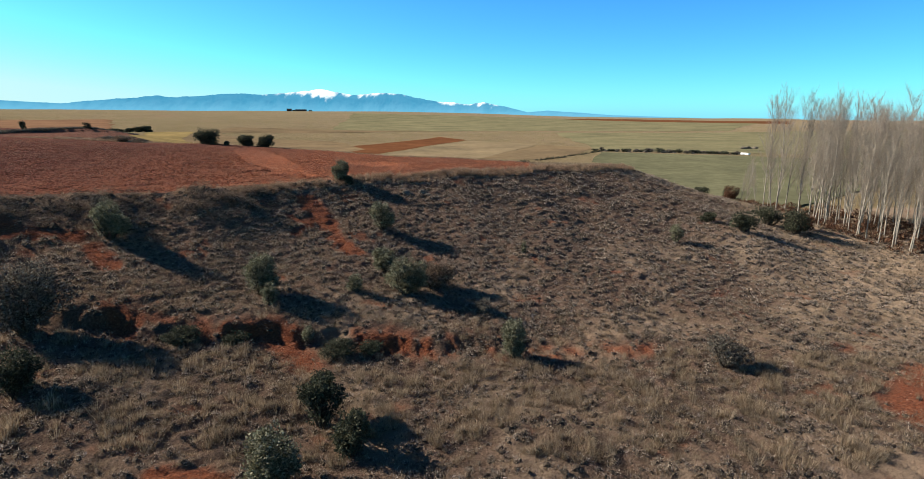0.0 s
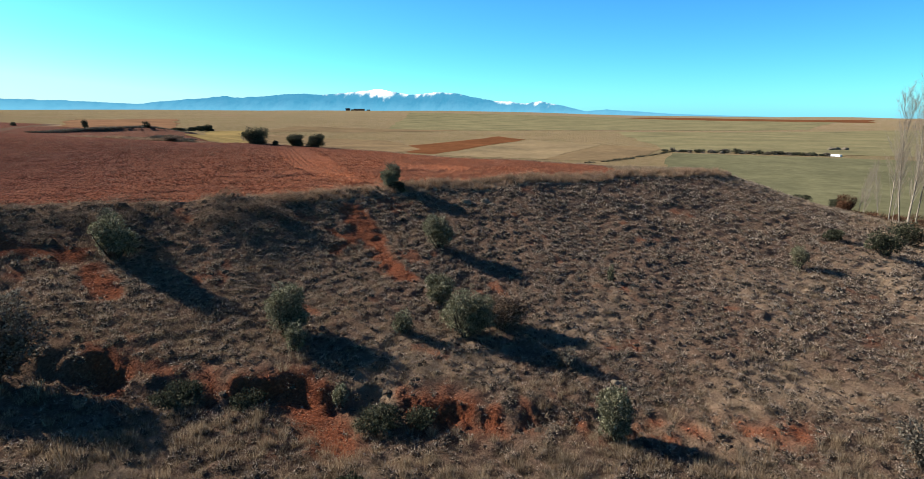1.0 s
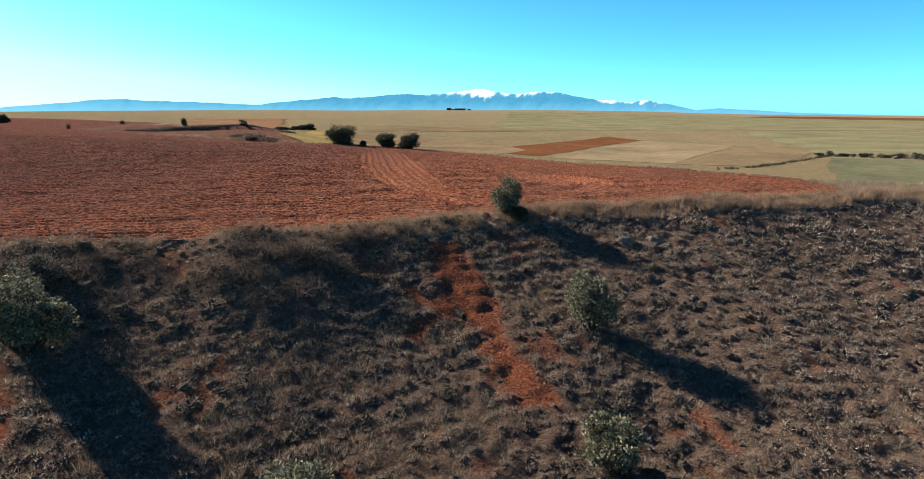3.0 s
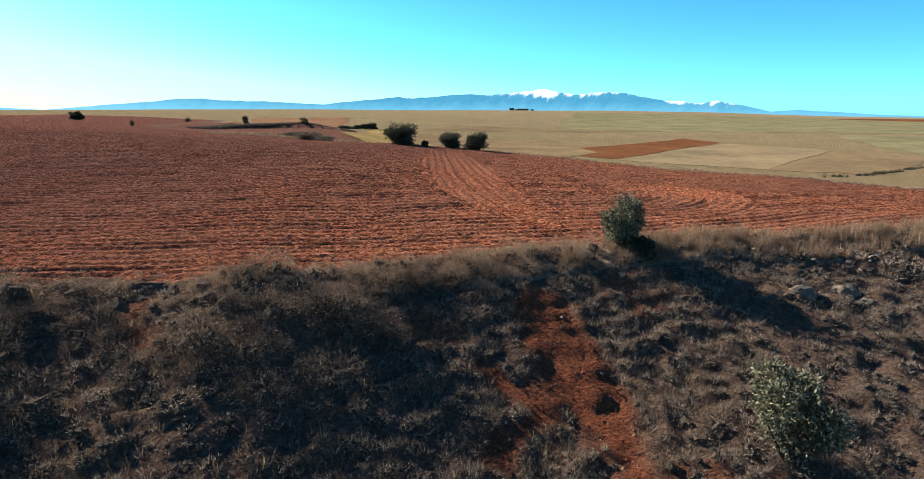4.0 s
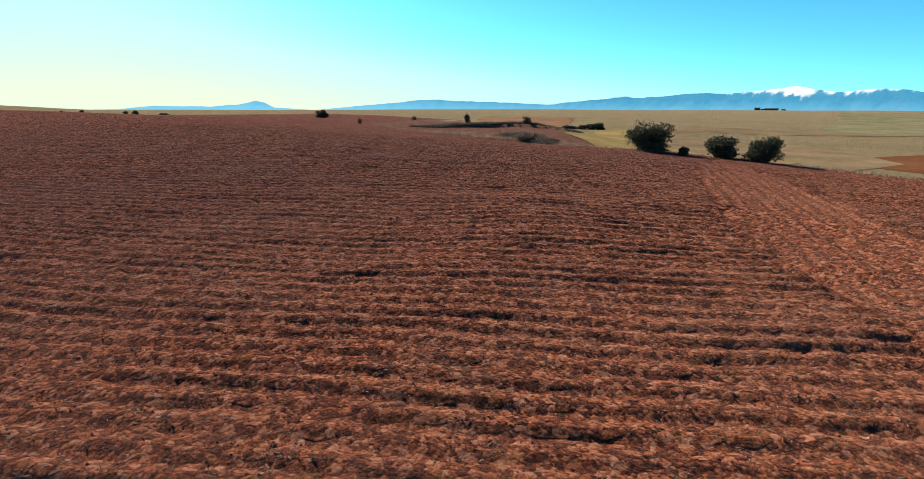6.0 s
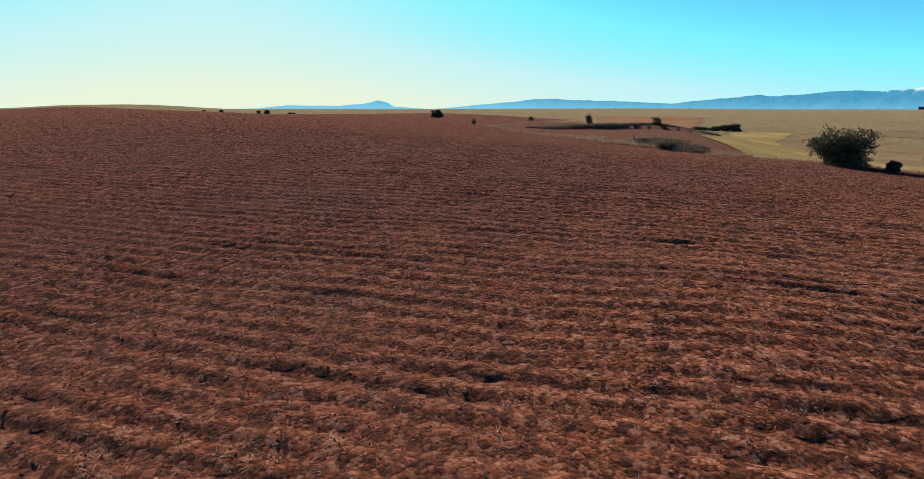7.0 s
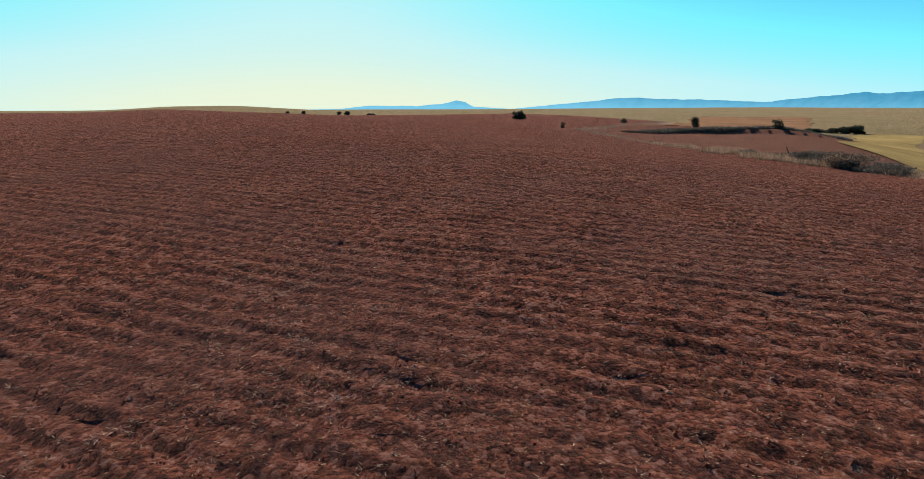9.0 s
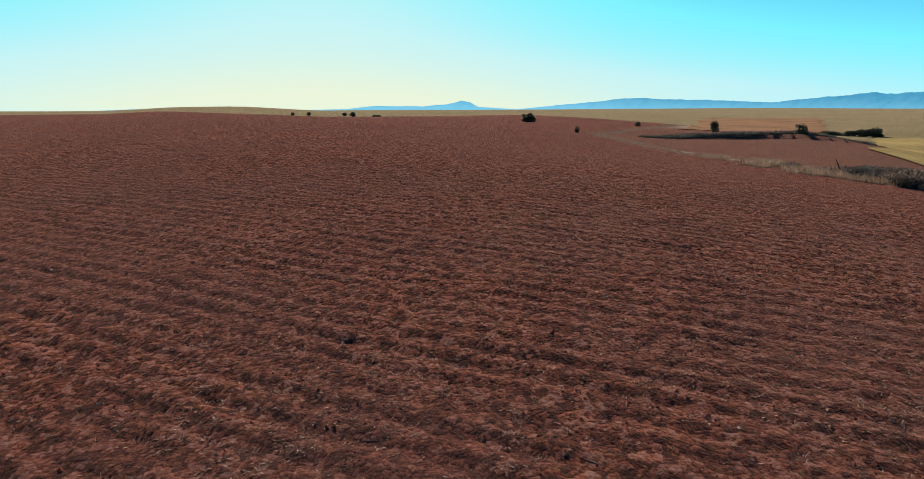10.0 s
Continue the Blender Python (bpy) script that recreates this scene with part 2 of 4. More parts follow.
ROOF = bark_material("dark_roof", (0.014, 0.014, 0.0154), (0.035, 0.0315, 0.0315), 2.0)
SHED = bark_material("dark_shed_wall", (0.0175, 0.0196, 0.021), (0.042, 0.042, 0.042), 2.0)
GREEN_CROP = crop_material("green_crop", (0.1, 0.096, 0.053), (0.15, 0.14, 0.08))
RED_CROP = crop_material("red_tilled", (0.11, 0.045, 0.02), (0.155, 0.066, 0.032))
TAN_CROP = crop_material("tan_stubble", (0.175, 0.128, 0.073), (0.235, 0.175, 0.104))
YELLOW_CROP = crop_material("yellow_stubble", (0.19, 0.135, 0.055), (0.265, 0.19, 0.082))
OLIVE_CROP = crop_material("olive_stubble", (0.146, 0.127, 0.066), (0.196, 0.172, 0.096))
FALLOW_CROP = crop_material("red_fallow", (0.15, 0.082, 0.046), (0.22, 0.125, 0.074))
BROWN_CROP = crop_material("brown_stubble", (0.145, 0.1, 0.056), (0.2, 0.142, 0.082))


# ---- the lie of the land ----
CREST = ((-400, -60), (-90, 25), (-39, 46.0), (-30, 50.9), (-26.5, 53.5), (-22, 57.8), (-18.8, 61.2), (-15, 64.8), (-10, 68.2), (-4, 70.9), (2, 73.8), (10, 78.6), (15.5, 82.4), (21, 85.2), (24.5, 88.4))
BACK = ((23.5, 92.8), (14, 95.5), (7, 102), (0, 108.5), (-10, 113), (-18, 115), (-28, 116.5), (-38, 118), (-46, 117.5), (-66, 117), (-95, 124), (-140, 150), (-175, 215), (-420, 330))


STRIP = ((-137.5, 152), (-133.5, 160), (-129.5, 168), (-124, 178), (-119.5, 191), (-121, 206), (-123, 221))


def segments(line, x, y):
    """Distance from points to an open line, and how far along it the nearest point lies."""
    best, along, run = np.full(x.shape, 1e9), np.zeros(x.shape), 0.0
    for (ax, ay), (bx, by) in zip(line, line[1:]):
        dx, dy = bx - ax, by - ay
        size = math.hypot(dx, dy)
        k = np.clip(((x - ax) * dx + (y - ay) * dy) / size ** 2, 0, 1)
        d = np.hypot(x - ax - k * dx, y - ay - k * dy)
        near = d < best
        best, along = np.where(near, d, best), np.where(near, run + k * size, along)
        run += size
    return best, along


def inside(ring, x, y):
    odd = np.zeros(x.shape, bool)
    for (ax, ay), (bx, by) in zip(ring, ring[1:] + ring[:1]):
        hit = ((ay > y) != (by > y)) & (x < (bx - ax) * (y - ay) / (by - ay + 1e-12) + ax)
        odd ^= hit
    return odd


def step(a, b, v):
    k = np.clip((v - a) / (b - a), 0, 1)
    return k * k * (3 - 2 * k)


def waves(x, y, size, seed):
    """Smooth, irregular swell between about -1 and 1."""
    r = np.random.RandomState(seed)
    total = np.zeros(np.shape(x))
    for k in range(7):
        a, p = r.uniform(0, 6.283, 2)
        f = 6.283 / size * r.uniform(0.55, 1.7)
        total = total + np.sin((x * np.cos(a) + y * np.sin(a)) * f + p + 1.3 * np.sin((x * np.sin(a) - y * np.cos(a)) * f * 0.45 + 2 * p))
    return total / 3.2


def layout(x, y):
    """Inside the upper field or not, distances to its front and back edges."""
    x, y = np.asarray(x, float), np.asarray(y, float)
    top = inside(CREST + BACK, x, y)
    front, along = segments(CREST, x, y)
    back, _ = segments(BACK, x, y)
    return top, front, back, along


def below_scarp(x, y):
    """How far a point lies in front of the scarp's lip."""
    return np.interp(x, (-45, -27, -14, -3, 9, 18), (33.0, 35.3, 36.9, 37.6, 37.8, 39.0)) + 0.45 * np.sin(x * 0.45) + 0.25 * np.sin(x * 1.37 + 1) - y


def terraces(x, y, front):
    """Phase of the little steps that run along the bank."""
    return front * 6.2832 / 1.0 + 2.2 * waves(x, y, 6, 71)


def ground(x, y):
    x, y = np.asarray(x, float), np.asarray(y, float)
    top, front, back, along = layout(x, y)
    high = 7.0 + 3.4 * np.tanh(0.0168 * np.maximum(-x - 22, -9)) + 1.1 * np.exp(-((y - 79) / 17) ** 2) - 0.017 * np.maximum(x, 0)
    high = high - 2.0 * step(98, 165, y)
    high = high - 0.45 * step(-50, -63, x) * step(98, 112, y) * step(-150, -100, x)
    r = np.hypot(x, y)
    plain = -1.3 + 1.0 * step(90, 200, y) + 2.5 * step(240, 1400, r) - 0.0088 * np.maximum(r - 1450, 0)
    plain = plain + 7.5 * step(500, 1250, r) * step(350, -50, x) * step(-1400, -700, x)
    rear = step(-44, 12, (x + 66) * -0.861 + (y - 117) * -0.508) * step(60, 112, y) * (1 - step(185, 320, y))
    rear2 = step(-60, -190, x) * step(180, 300, y) * (1 - step(500, 1500, r))
    plain = plain + rear * 7.8 + rear2 * 2.4 * (1 - rear)
    west = step(-60, -140, x) * (1 - step(20, 70, y))
    plain = plain + west * 3
    fore = np.interp(front, (0, 1.5, 3.5, 8, 13, 18, 23.5, 27, 33, 60), (1.0, 0.952, 0.86, 0.66, 0.495, 0.35, 0.225, 0.16, 0.05, 0.0))
    aft = np.interp(back, (0, 3, 8, 16, 40), (1.0, 0.9, 0.55, 0.15, 0.0))
    k = np.where(top, 1.0, np.where(front < back, fore, aft))
    z = plain + (high - plain) * k
    # the low bank between the far fields
    d, run = segments(STRIP, x, y)
    side = np.where((x + 137.5) * -0.92 + (y - 152) * 0.4 > -0.12 * run, d, -d)
    z = z + 0.8 * step(4, 30, run) * step(54, 40, run) * step(-3.5, 0.5, side) * step(40, 8, d)
    z = z + np.where(top, 0.0, 0.12) * np.exp(-((below_scarp(x, y) + 1.3) / 1.6) ** 2) * step(17, 11, x) * step(-50, -40, x)
    # the low red scarp at the foot of the slope, and the terrace below it
    fall = below_scarp(x, y)
    low = -1.0 + 0.085 * np.clip(-x - 2, 0, 34)
    cut = step(-0.1, 1.15, fall + 0.22 * waves(x, y, 3.4, 72) + 0.12 * waves(x, y, 1.1, 73)) * step(17, 11, x) * step(-34, -20, x) * (~top)
    z = z * (1 - cut) + np.minimum(z, low) * cut
    z = z + np.where(top, 0.0, 0.16) * waves(x, y, 0.9, 74) * np.exp(-((fall - 0.6) / 1.0) ** 2) * step(17, 11, x)
    z = z + 0.6 * np.exp(-((x - 32) ** 2 + (y - 67) ** 2) / 70)
    near = 1 - step(150, 400, r)
    bank = (~top) & (front < 45)
    z = z + near * np.where(bank, 0.20, 0.06) * waves(x, y, 13, 3) + np.where(bank, 0.06, 0.0) * waves(x, y, 2.6, 5)
    z = z + np.where(bank, 0.06, 0.0) * step(0.8, 3, front) * (0.6 + 0.4 * waves(x, y, 9, 6)) * np.sin(terraces(x, y, front))
    return z + (1 - near) * 1.2 * waves(x, y, 500, 8)


# ---- mesh helpers ----
def mesh_of(name, verts, faces, mat, smooth=False):
    """A mesh from arrays of corners and of faces that all have the same number of corners."""
    verts, faces = np.asarray(verts, np.float32), np.asarray(faces, np.int32)
    me = bpy.data.meshes.new(name)
    me.vertices.add(len(verts))
    me.vertices.foreach_set("co", verts.ravel())
    k = faces.shape[1]
    me.loops.add(faces.size)
    me.loops.foreach_set("vertex_index", faces.ravel())
    me.polygons.add(len(faces))
    me.polygons.foreach_set("loop_start", np.arange(0, faces.size, k, dtype=np.int32))
    me.polygons.foreach_set("use_smooth", np.full(len(faces), smooth))
    me.materials.append(mat)
    me.update(calc_edges=True)
    return me


def lattice(nx, ny):
    i = np.arange(nx * ny).reshape(ny, nx)
    return np.stack([i[:-1, :-1], i[:-1, 1:], i[1:, 1:], i[1:, :-1]], -1).reshape(-1, 4)


def part(name, me, parent, label=""):
    ob = new(name, me)
    ob.parent = parent
    return tagged(ob, label) if label else ob


def paint(me, rgba):
    a = me.attributes.new("cover", "FLOAT_COLOR", "POINT")
    a.data.foreach_set("color", np.asarray(rgba, np.float32).ravel())


def height(x, y):
    return float(ground(np.array([x]), np.array([y]))[0])


# ---- the ground, one sheet to the horizon ----
def spaced(stops):
    """Coordinates from (start, spacing) to (end, spacing), the spacing growing evenly."""
    out = [stops[0][0]]
    for (a, da), (b, db) in zip(stops, stops[1:]):
        while out[-1] < b - 1e-6:
            k = (out[-1] - a) / (b - a)
            out.append(min(out[-1] + da + (db - da) * k, b))
    return np.array(out)


FURROWS, TURN = radians(37), (-16.2, 79.0)
SWATH = ((-40, 108), (-32, 90.5), (-27.5, 80.5), (-24.5, 75.2), (-21.5, 71.0), (-17.5, 67.5))


def in_swath(x, y):
    d, run = segments(SWATH, x, y)
    return d < np.interp(run, (0, 20, 32, 40, 48), (2.2, 3.2, 3.0, 2.3, 0.0)) + 0.35 * waves(x, y, 4, 24)


def furrow_phase(x, y):
    """Across the rows, in metres; the drill's turns curl round two centres."""
    turn = FURROWS
    v = -x * math.sin(turn) + y * math.cos(turn) + 0.8 * waves(x, y, 60, 21) + 0.06 * waves(x, y, 9, 22)
    u = x * math.cos(turn) + y * math.sin(turn)
    # one turn of the drill, bowed away from the rows, then the headland swath that crosses them
    tx, ty = TURN
    cu, cv = tx * math.cos(turn) + ty * math.sin(turn), -tx * math.sin(turn) + ty * math.cos(turn)
    w = -x * math.sin(turn) + y * math.cos(turn)
    r = np.hypot((u - cu) * 0.9, w - cv)
    v = np.where((r < 8.6) & (r > 1.4) & (u > cu), r + 0.3 + 0.1 * waves(x, y, 5, 23), v)
    d, _ = segments(SWATH, x, y)
    return np.where(in_swath(x, y), 0.36 + d * 0.92 + 0.06 * waves(x, y, 3, 25), v)


def turned(x, y):
    """1 where the rows of the drill's turn lie."""
    u, w = x * math.cos(FURROWS) + y * math.sin(FURROWS), -x * math.sin(FURROWS) + y * math.cos(FURROWS)
    cu, cw = TURN[0] * math.cos(FURROWS) + TURN[1] * math.sin(FURROWS), -TURN[0] * math.sin(FURROWS) + TURN[1] * math.cos(FURROWS)
    r = np.hypot((u - cu) * 0.9, w - cw)
    return (r < 8.6) & (r > 1.4) & (u > cu)


def ridge_at(v, x, y):
    """Height of the plough ridges across the rows."""
    a = v * 6.2832 / 0.64
    return (0.03 + 0.014 * step(-46, -28, x)) * (1 + 0.35 * turned(x, y) + 0.4 * in_swath(x, y)) * (np.sin(a) + 0.25 * np.sin(2 * a + 0.6)) * (0.9 + 0.25 * waves(x, y, 5, 44) + 0.18 * waves(x, y, 1.6, 46)) * (0.85 + 0.3 * np.sin(v * 6.283 / 2.88 + 1))


def rough_at(x, y):
    return 0.016 * waves(x, y, 1.1, 41) + 0.02 * waves(x, y, 0.5, 42)


def cover_at(x, y):
    top, front, back, along = layout(x, y)
    r = np.hypot(x, y)
    spots = waves(x, y, 6, 31) + 0.6 * waves(x, y, 2.2, 32)
    edge = 0.5 * waves(x, y, 3, 33) + 0.5 * waves(x, y, 1.1, 34)
    plough = np.where(top & (front > 0.6 + edge) & (back > 1.2 + edge), 1.0, 0.0) * (x < 11.5 + 2 * edge)
    bank = (~top) & (front < 60) & (y < 130)
    red = np.where(bank, step(0.9, 1.7, spots) * 0.6, 0.0)
    fall = below_scarp(x, y)
    red = np.maximum(red, np.where(bank, 0.9 * np.exp(-((fall - 0.5) / 1.35) ** 2) * step(19, 13, x) * step(-0.5, 0.7, spots + 0.5 * waves(x, y, 14, 36)), 0))
    for ax, ay, bx, by, w in ((-15.7, 59.4, -10.0, 51.0, 1.2), (-14.0, 56.5, -15.5, 53.0, 0.6), (25.6, 30.0, 29.5, 34.0, 2.1), (-12.5, 36.4, -9.8, 33.8, 1.6), (-13.0, 22.5, -3.0, 20.5, 1.1), (-36, 43, -30, 44, 1.0), (-17.0, 55.6, -14.4, 54.8, 0.7), (-28.1, 42.9, -25.8, 41.4, 0.9)):
        d, _ = segments(((ax, ay), (bx, by)), x, y)
        red = np.maximum(red, 0.95 * (1 - step(w * 0.45, w * 1.25, d + 0.35 * spots)))
    low = np.where(bank, step(-0.2, 1.1, waves(x, y, 11, 35)) * 0.55 * step(15, 26, front) + 0.9 * step(24, 40, x) * step(12, 24, front), 0)
    low = np.maximum(low, np.where(((front < 1.6) & (x > -19)) | ((back < 2.5) & (~top) & (x > -96)), 0.8, 0.0))
    low = np.maximum(low, np.where(top & (x > 11.5), 0.9, 0.0))
    low = np.where((y > 84) & (~top) & (back > 3), 0.75, low) * (1 - red)
    far = np.where((~top) & ((back < front) | (front > 60)), step(8, 30, np.minimum(front, back)) * step(95, 120, r), 0.0)
    rear = np.where((~top) & (back < front) & (back > 3), 1.0, 0.0) * step(-62, -72, x) * step(-170, -150, x) * step(235, 205, y)
    plough, low, far = np.maximum(plough, 0.85 * rear), low * (1 - 0.85 * rear), far * (1 - 0.95 * rear)
    return np.stack([red, plough, low, far], -1)


def build_ground():
    # the sheet's lattice runs along the furrows, fine across them
    along = spaced(((-5200, 420), (-1200, 120), (-300, 16), (-120, 2.2), (-34, 0.36), (18, 0.34), (22, 0.19), (43, 0.19), (47, 0.36), (86, 0.55), (150, 4), (400, 18), (1200, 120), (5200, 420)))
    across = spaced(((-3600, 420), (-900, 90), (-120, 14), (-16, 1.0), (4, 0.42), (22, 0.3), (26, 0.22), (46, 0.22), (54, 0.3), (58, 0.1), (90, 0.1), (112, 0.18), (140, 0.7), (190, 1.5), (240, 1.5), (300, 5), (480, 12), (1500, 90), (5600, 380)))
    u, w = np.meshgrid(along, across)
    u, w = u.ravel(), w.ravel()
    x, y = u * math.cos(FURROWS) - w * math.sin(FURROWS), u * math.sin(FURROWS) + w * math.cos(FURROWS)
    z = ground(x, y)
    c = cover_at(x, y)
    v = furrow_phase(x, y)
    near = (x > -185) & (x < 12) & (y > 30) & (y < 140)
    fine = step(-105, -80, x)
    rough = rough_at(x, y)
    rough = rough + np.random.RandomState(4).normal(0, 0.006, len(x)) + 0.012 * waves(x, y, 0.27, 43)
    ridge = ridge_at(v, x, y)
    z = z + np.where(near, c[:, 1] * (ridge * (0.25 + 0.75 * fine) + rough * (3 - 2 * fine)), 0)
    bank = (c[:, 1] < 0.5) & (np.hypot(x, y - 50) < 75)
    z = z + np.where(bank, (0.8 * rough + 0.09 * waves(x, y, 1.3, 45) * (1 - 0.75 * c[:, 0])) * step(14, 20, y) * step(-62, -54, x), 0)
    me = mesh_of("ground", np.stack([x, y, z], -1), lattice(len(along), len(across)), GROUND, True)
    paint(me, c)
    me.attributes.new("rows", "FLOAT", "POINT").data.foreach_set("value", v.astype(np.float32))
    return tagged(new("ground", me), "bare winter farmland of ploughed red field, scrub bank and pale stubble plain", "ground", kind="structure")


build_ground()


layers = iter(range(100))


def far_field(name, corners, mat, label, count=48):
    """A field of the plain: a four-sided sheet that lies on the ground."""
    a, b, c, d = (np.array(p, float) for p in corners)
    s, t = np.meshgrid(np.linspace(0, 1, count), np.linspace(0, 1, count))
    s, t = s[..., None], t[..., None]
    p = ((a * (1 - s) + b * s) * (1 - t) + (d * (1 - s) + c * s) * t).reshape(-1, 2)
    far = np.hypot(p[:, 0], p[:, 1]) / 250
    p = p + np.stack([waves(p[:, 0], p[:, 1], 70, 61), waves(p[:, 0], p[:, 1], 55, 62)], -1) * (1.3 * far)[:, None]
    z = ground(p[:, 0], p[:, 1]) + 0.06 + 0.01 * next(layers)
    ob = new(name, mesh_of(name, np.column_stack([p, z]), lattice(count, count), mat, True))
    return tagged(ob, label, "field", kind="structure")


far_field("field_red", ((-55, 226), (-30, 206), (3, 325), (-13, 364)), RED_CROP, "small red ploughed field on the plain")
far_field("field_tan", ((-29, 204), (6, 190), (35, 280), (4, 319)), TAN_CROP, "pale tan stubble field beside the red one")
far_field("field_olive", ((6, 190), (29, 189), (57, 249), (35, 275)), BROWN_CROP, "olive brown fallow field on the plain")
far_field("field_green", ((40, 183), (58, 104), (151, 193), (53, 224)), GREEN_CROP, "green winter cereal field below the bank")
far_field("field_ochre", ((55, 239), (163, 210), (423, 549), (68, 440)), OLIVE_CROP, "wide ochre and green field behind the stone hedge")
far_field("field_yellow", ((-63, 124), (-38, 232), (-67, 299), (-160, 307)), BROWN_CROP, "brown stubble field beyond the oaks")
far_field("field_green", ((-97, 430), (236, 522), (498, 978), (-180, 977)), OLIVE_CROP, "far pale olive cereal field")
far_field("field_red", ((161, 931), (442, 804), (534, 972), (223, 1053)), RED_CROP, "far red tilled field near the horizon")
far_field("field_red", ((-159, 203), (-217, 354), (-315, 499), (-405, 519)), BROWN_CROP, "brown field beyond the dark verge")
far_field("field_brown", ((-149, 328), (-101, 381), (-31, 467), (-158, 412)), BROWN_CROP, "long brown fallow strip on the plain")
far_field("field_yellow", ((-108, 200), (-96, 199), (-154, 333), (-172, 318)), YELLOW_CROP, "yellow stubble field beyond the oaks")
far_field("field_fallow", ((-147, 183), (-205, 346), (-327, 548), (-382, 477)), FALLOW_CROP, "tan and reddish fallow field on the far rise")
far_field("field_green", ((22, 116), (57, 100), (160, 190), (53, 224)), GREEN_CROP, "green winter cereal field below the bank")
far_field("field_yellow", ((-104, 184), (-62, 140), (-58, 215), (-122, 240)), YELLOW_CROP, "yellow stubble field beyond the oaks")


# ---- the far range ----
def build_range():
    """Elevation in degrees of the skyline by bearing (left of straight ahead)."""
    bearing = (-45, -28, -20, -14, -11.9, -8.4, -6.4, -4.5, -2.2, -0.8, 2.6, 5.4, 7.1, 10.4, 13.3, 14.7, 18.3, 21.3, 25.6, 26.9, 30, 34, 37.4, 40.7, 45.5, 51.6, 56, 59.6, 60.4, 61.2, 62.6, 65, 69.5, 72, 81, 86, 89.5, 95, 130)
    rise = (-0.6, -0.55, -0.41, -0.27, -0.13, 0.06, -0.1, 0.35, 0.77, 0.54, 0.84, 1.36, 1.56, 1.32, 1.79, 1.6, 1.22, 1.28, 0.85, 0.98, 0.7, 0.26, 0.42, 0.5, 0.67, 0.1, -0.3, -0.1, 0.3, 0.46, 0.15, -0.05, 0.0, -0.28, -0.45, -0.2, -0.25, -0.48, -0.5)
    a = np.concatenate([np.arange(-45, -12, 0.25), np.arange(-12, 35, 0.065), np.arange(35, 130, 0.2)])
    top = np.interp(a, bearing, rise)
    r = np.random.RandomState(7)
    for k, (f, h) in enumerate(((1.3, 0.06), (3.1, 0.035), (7.7, 0.02))):
        top = top + h * np.abs(np.sin(a * f + r.uniform(0, 6)) * np.sin(a * f * 0.37 + r.uniform(0, 6))) * np.clip(top + 0.4, 0, 1)
    rows, verts, cover = 36, [], []
    b = np.radians(a)
    for j in range(rows):
        k = j / (rows - 1)
        e = -1.6 + (top + 1.6) * k
        fold = np.array([noise.hetero_terrain((p * 0.55 + 0.9 * k, k * 1.6, 3.0), 0.9, 2.1, 5, 0.6) for p in a])
        d = 4100 + 600 * k + 45 * (fold - 0.6) * math.sin(math.pi * k)
        verts.append(np.stack([-20 - d * np.sin(b), 35 + d * np.cos(b), 14 + d * np.tan(np.radians(e))], -1))
        drift = np.array([noise.fractal((p * 1.5 + 3.5 * k, k * 3.4, 9.0), 0.8, 2.1, 5) for p in a])
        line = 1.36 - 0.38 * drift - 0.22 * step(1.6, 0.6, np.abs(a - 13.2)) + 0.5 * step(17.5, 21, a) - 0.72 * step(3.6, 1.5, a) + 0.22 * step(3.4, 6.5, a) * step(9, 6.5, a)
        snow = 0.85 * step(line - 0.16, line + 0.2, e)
        # painted air haze: paler low down and towards the left
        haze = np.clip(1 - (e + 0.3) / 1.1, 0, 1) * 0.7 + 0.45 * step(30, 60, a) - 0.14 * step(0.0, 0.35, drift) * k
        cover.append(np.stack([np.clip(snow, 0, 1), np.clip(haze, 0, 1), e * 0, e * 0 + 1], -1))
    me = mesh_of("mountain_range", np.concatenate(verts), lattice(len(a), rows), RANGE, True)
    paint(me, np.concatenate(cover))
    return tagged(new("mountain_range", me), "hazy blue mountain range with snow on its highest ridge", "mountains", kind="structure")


build_range()


